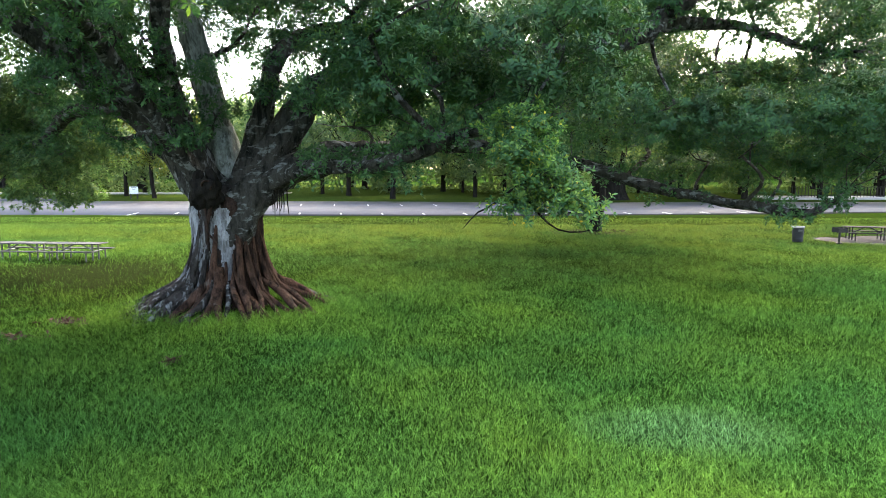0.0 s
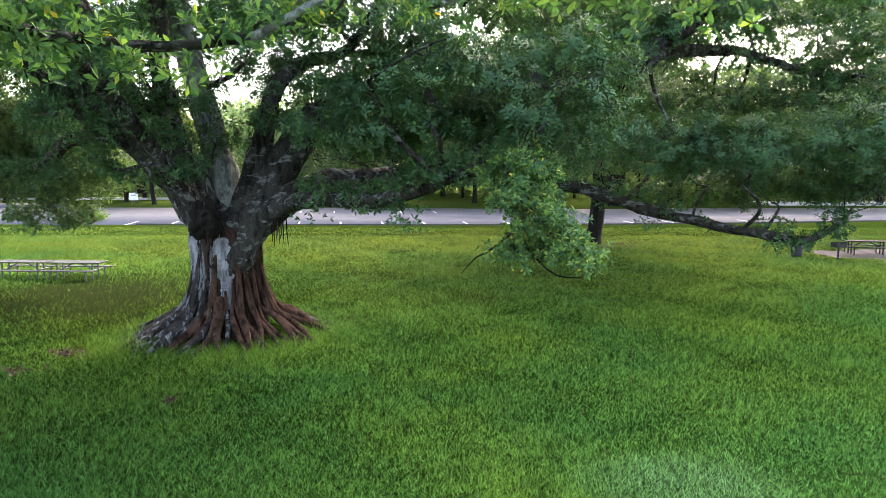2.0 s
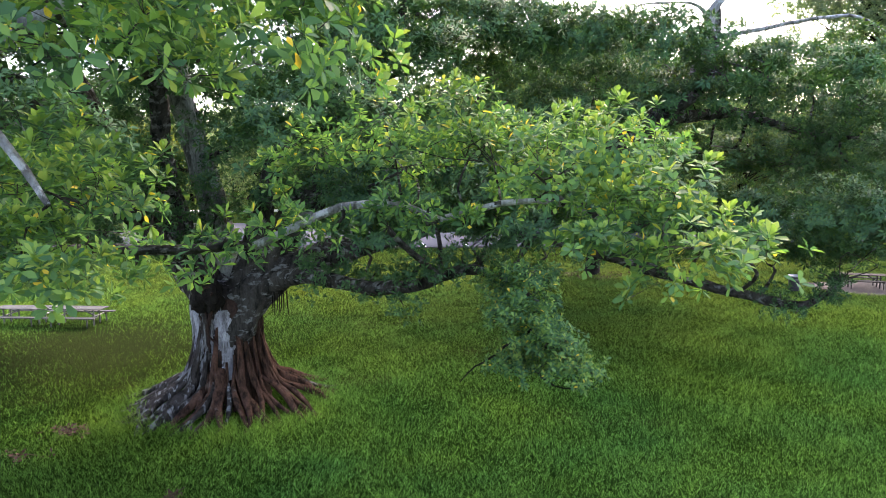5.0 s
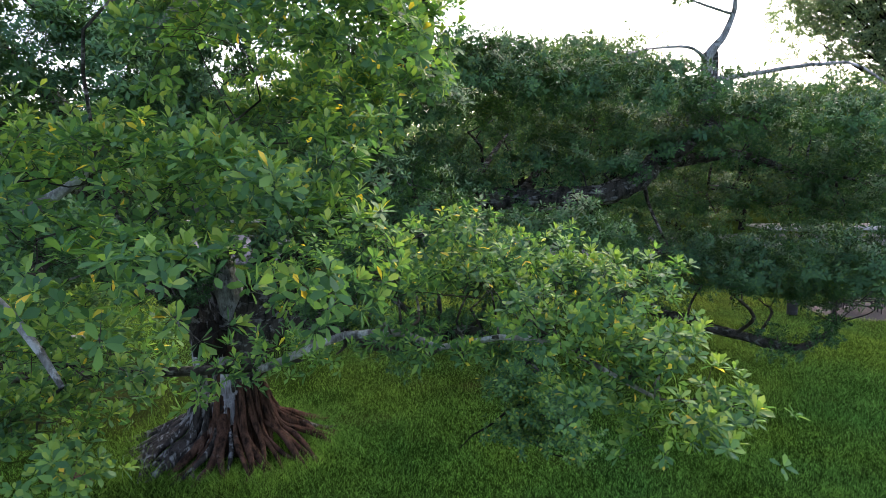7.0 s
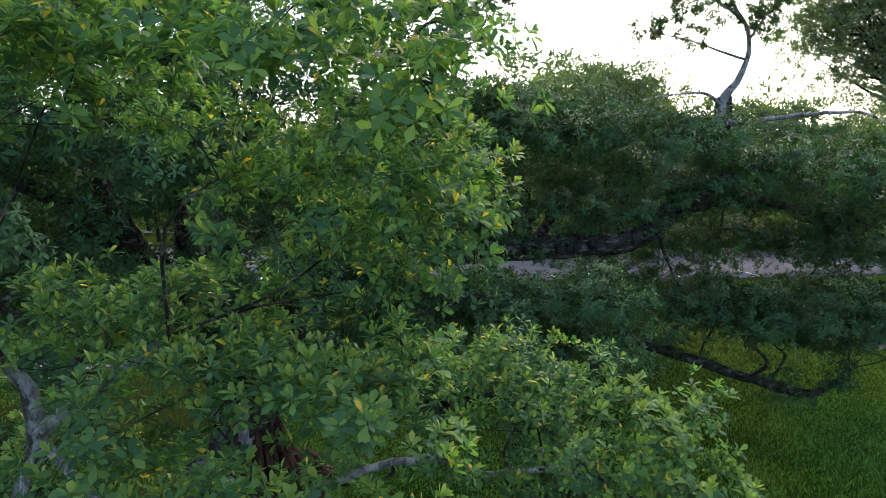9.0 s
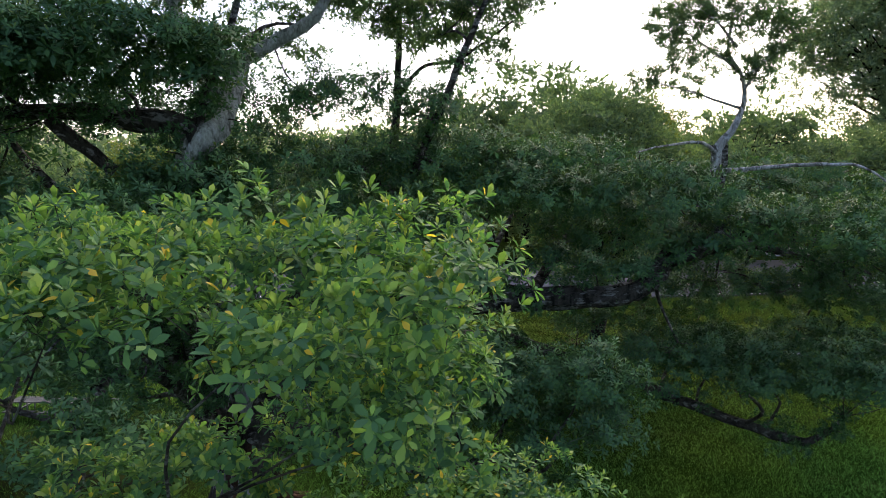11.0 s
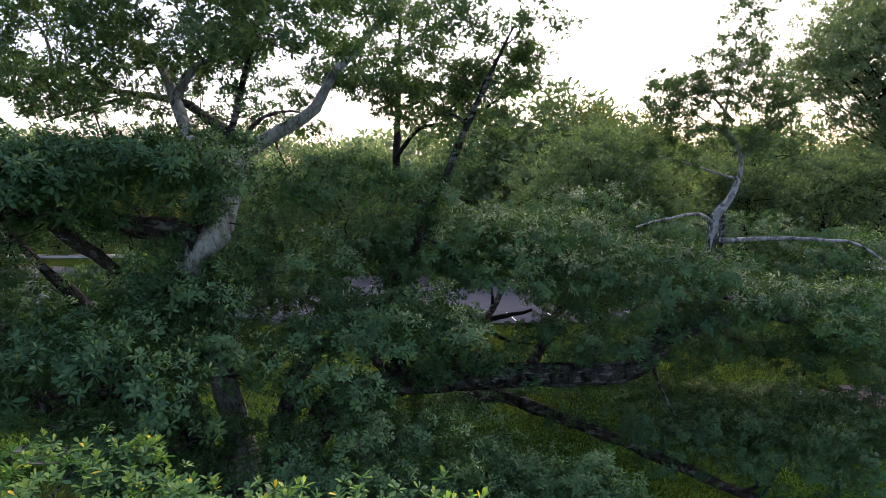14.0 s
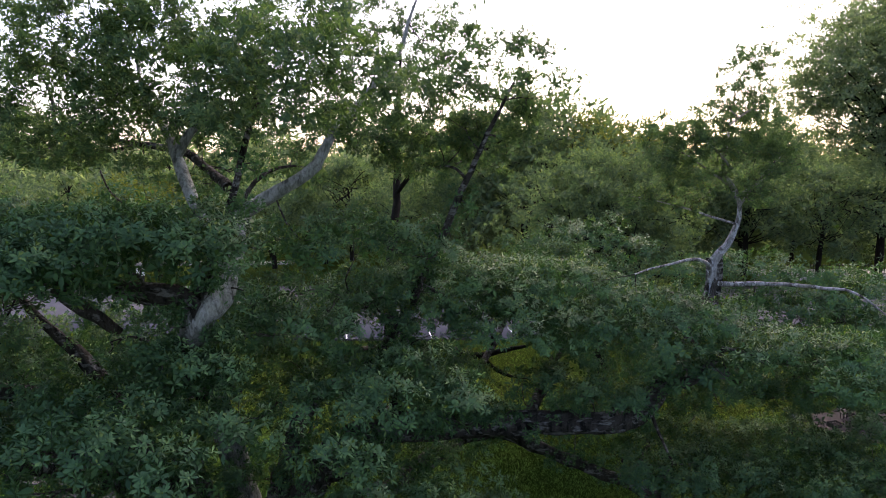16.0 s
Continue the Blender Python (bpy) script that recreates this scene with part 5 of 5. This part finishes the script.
def grill(at, turn):
    top = thing("park_grill", (0, 0, 0), "black iron pedestal barbecue grill beside the picnic table", "grill")
    part("post", lathe([(0.055, 0.0), (0.055, 0.62)], 14), METAL_BLACK, top)
    bm = bmesh.new()
    w, d, h, t = 0.62, 0.46, 0.26, 0.012
    box(bm, (w, d, t), pose(0, 0, 0.63))
    for sx in (-1, 1):
        box(bm, (t, d, h), pose(sx * w / 2, 0, 0.63 + h / 2))
    box(bm, (w, t, h), pose(0, d / 2, 0.63 + h / 2))
    box(bm, (w, t, h * 0.7), pose(0, -d / 2, 0.63 + h * 0.35))
    part("fire_box", bm, METAL_BLACK, top)
    for k in range(9):
        bm = bmesh.new()
        box(bm, (0.012, d * 0.95, 0.012), pose(-0.26 + 0.065 * k, 0, 0.63 + h * 0.75))
        part("grate_bar", bm, METAL_BLACK, top)
    bm = bmesh.new()
    box(bm, (0.03, 0.16, 0.02), pose(0.22, -d / 2 - 0.08, 0.63 + h * 0.75), 0.006)
    part("grate_handle", bm, METAL_BLACK, top)
    part("foot_plate", lathe([(0.16, -0.02), (0.16, 0.025), (0.06, 0.05)], 18), METAL_BLACK, top)
    top.matrix_basis = pose(*at, 0, 0, turn)


grill((21.9, 34.6, 0.02), 12)


def mulch_bed():
    rng = np.random.default_rng(4)
    bm = bmesh.new()
    n = 60
    rim = []
    for k in range(n):
        a = 2 * math.pi * k / n
        r = 1 + 0.10 * math.sin(3 * a) + 0.06 * rng.normal()
        x, y = 25.0 + 3.4 * r * math.cos(a), 36.4 + 2.6 * r * math.sin(a)
        rim.append(bm.verts.new((x, y, ground_height(x, y) + 0.004)))
    c = bm.verts.new((25.0, 36.4, ground_height(25, 36.4) + 0.05))
    for k in range(n):
        bm.faces.new((rim[k], rim[(k + 1) % n], c))
    tagged(part("mulch_bed", bm, MULCH, None), label="brown mulch and fallen leaves round the table", category="ground", kind="structure")


mulch_bed()


def notice_sign(at):
    top = thing("notice_sign", at, "white notice board on two dark posts by the path", "sign")
    x, y, z = at
    for s in (-0.45, 0.45):
        bm = bmesh.new()
        box(bm, (0.16, 0.16, 0.7), pose(x + s, y, z + 0.35), 0.02)
        part("post", bm, METAL_BLACK, top)
    bm = bmesh.new()
    box(bm, (1.15, 0.12, 1.0), pose(x, y, z + 1.15), 0.03)
    part("board", bm, SIGN_WHITE, top)
    for k in range(3):
        bm = bmesh.new()
        box(bm, (0.8 - 0.15 * k, 0.01, 0.06), pose(x, y - 0.066, z + 1.7 - 0.2 * k))
        part("lettering_bar", bm, PLASTIC_DARK, top)


notice_sign((-41.5, 85.0, 0.0))


def fence(x0, x1, y):
    top = thing("railing_fence", (x0, y, 0.2), "dark metal railing fence beyond the car park", "fence")
    n = int((x1 - x0) / 0.45)
    for k in range(n + 1):
        bm = bmesh.new()
        box(bm, (0.06, 0.06, 1.5), pose(x0 + (x1 - x0) * k / n, y, 0.95))
        part("post", bm, METAL_BLACK, top)
    for z in (0.4, 1.6):
        bm = bmesh.new()
        box(bm, (x1 - x0, 0.05, 0.06), pose((x0 + x1) / 2, y, z))
        part("rail", bm, METAL_BLACK, top)


fence(48, 63, 88)


# ---- on the lawn: bare spots, litter, grass ----
def fallen(x, y, n, spread, seed, label, name="fallen_leaves"):
    rng = np.random.default_rng(seed)
    P = np.stack([x + rng.normal(0, spread, n), y + rng.normal(0, spread * 0.6, n), np.zeros(n)], 1)
    P[:, 2] = [ground_height(a, b) + 0.05 for a, b in P[:, :2]]
    v, f = rosette_arrays(P, unit(rng.normal(0, 0.3, (n, 3)) + (0, 0, 1)), 3, 0.13, rng, True, 70, 95)
    tagged(new(name, np_mesh(name, v, f, DEAD)), label=label, category="fallen leaves", kind="stuff")


fallen(-5.75, 12.8, 22, 0.12, 1, "small heap of brown fallen leaves in the grass")
fallen(-9.9, 16.1, 40, 0.28, 2, "dark patch of fallen leaves and soil in the grass")
fallen(9.9, 40.3, 170, 1.5, 4, "brown leaf litter round the foot of a tree")
fallen(-10.2, 14.6, 20, 0.2, 3, "dark patch of fallen leaves and soil in the grass")


def grass():
    rng = np.random.default_rng(11)
    n = 760000
    y = 4.5 + 48.0 * rng.random(n) ** 2.4
    x = (rng.random(n) - 0.5) * (y * 1.5 + 5)
    # coarser grass further off
    m = 230000
    y2 = 12.0 + 34.0 * rng.random(m) ** 0.62
    x2 = (rng.random(m) - 0.5) * (y2 * 1.5 + 5)
    x, y = np.concatenate([x, x2]), np.concatenate([y, y2])
    coarse = (np.arange(n + m + 9000) >= n) & (np.arange(n + m + 9000) < n + m)
    # taller tufts left unmown between the roots
    a = rng.uniform(0, 2 * np.pi, 9000)
    d = 1.9 + rng.normal(0, 0.45, 9000) ** 2 * 2.2 + 0.9 * rng.random(9000)
    x, y = np.concatenate([x, TX + 0.1 + d * np.cos(a)]), np.concatenate([y, TY + 0.95 * d * np.sin(a)])
    thin = ((x + 14.0) / 8.5) ** 2 + ((y - 24.0) / 7.5) ** 2
    keep = (rng.random(len(x)) > 0.93 * np.exp(-thin * 1.2)) & (np.hypot(x - TX, (y - TY) / 0.95) > 1.5) & (((x - 25.0) / 3.2) ** 2 + ((y - 36.4) / 2.4) ** 2 > 1)
    x, y, coarse = x[keep], y[keep], coarse[keep]
    n = len(x)
    z = np.array([ground_height(a, b) for a, b in zip(x, y)])
    near_root = np.exp(-((np.hypot(x - TX, y - TY) - 2.6) / 1.1) ** 2)
    patch = 0.5 + 0.5 * np.sin(1.7 * x + 1.1 * np.sin(1.3 * y)) * np.sin(1.5 * y + np.sin(0.9 * x))
    h = (0.055 + 0.085 * rng.random(n) ** 1.5) * (0.7 + 0.6 * patch) * (1 + 2.6 * near_root * rng.random(n))
    a = (rng.random(n) - 0.5) * 3.0
    w = 0.0030 + 0.0026 * rng.random(n) + y * 0.00022
    w = np.where(coarse, 1.1 * w, w * (1 - 0.4 * np.clip((y - 15) / 10, 0, 1)))
    h = np.where(coarse, 1.35 * h, h)
    b = np.stack([x, y, z - 0.005], 1)
    s = np.stack([np.cos(a), np.sin(a), np.zeros(n)], 1) * w[:, None]
    lean = np.stack([rng.normal(0, 0.7, n), rng.normal(0, 0.7, n), np.ones(n)], 1) * h[:, None]
    turn = np.cross(s, lean)[:, 1:2] > 0
    s = np.where(turn, -s, s)
    v = np.stack([b - s, b + s, b + lean], 1).reshape(-1, 3)
    f = np.arange(3 * n).reshape(-1, 3)
    me = np_mesh("grass", v, f, BLADES, True)
    soft = unit(np.repeat(np.stack([rng.normal(0, 0.5, n), rng.normal(0, 0.5, n), np.ones(n)], 1), 3, axis=0))
    me.normals_split_custom_set_from_vertices(soft.tolist())
    tagged(new("grass", me), label="short green lawn grass with taller tufts at the roots", category="grass", kind="stuff")


grass()
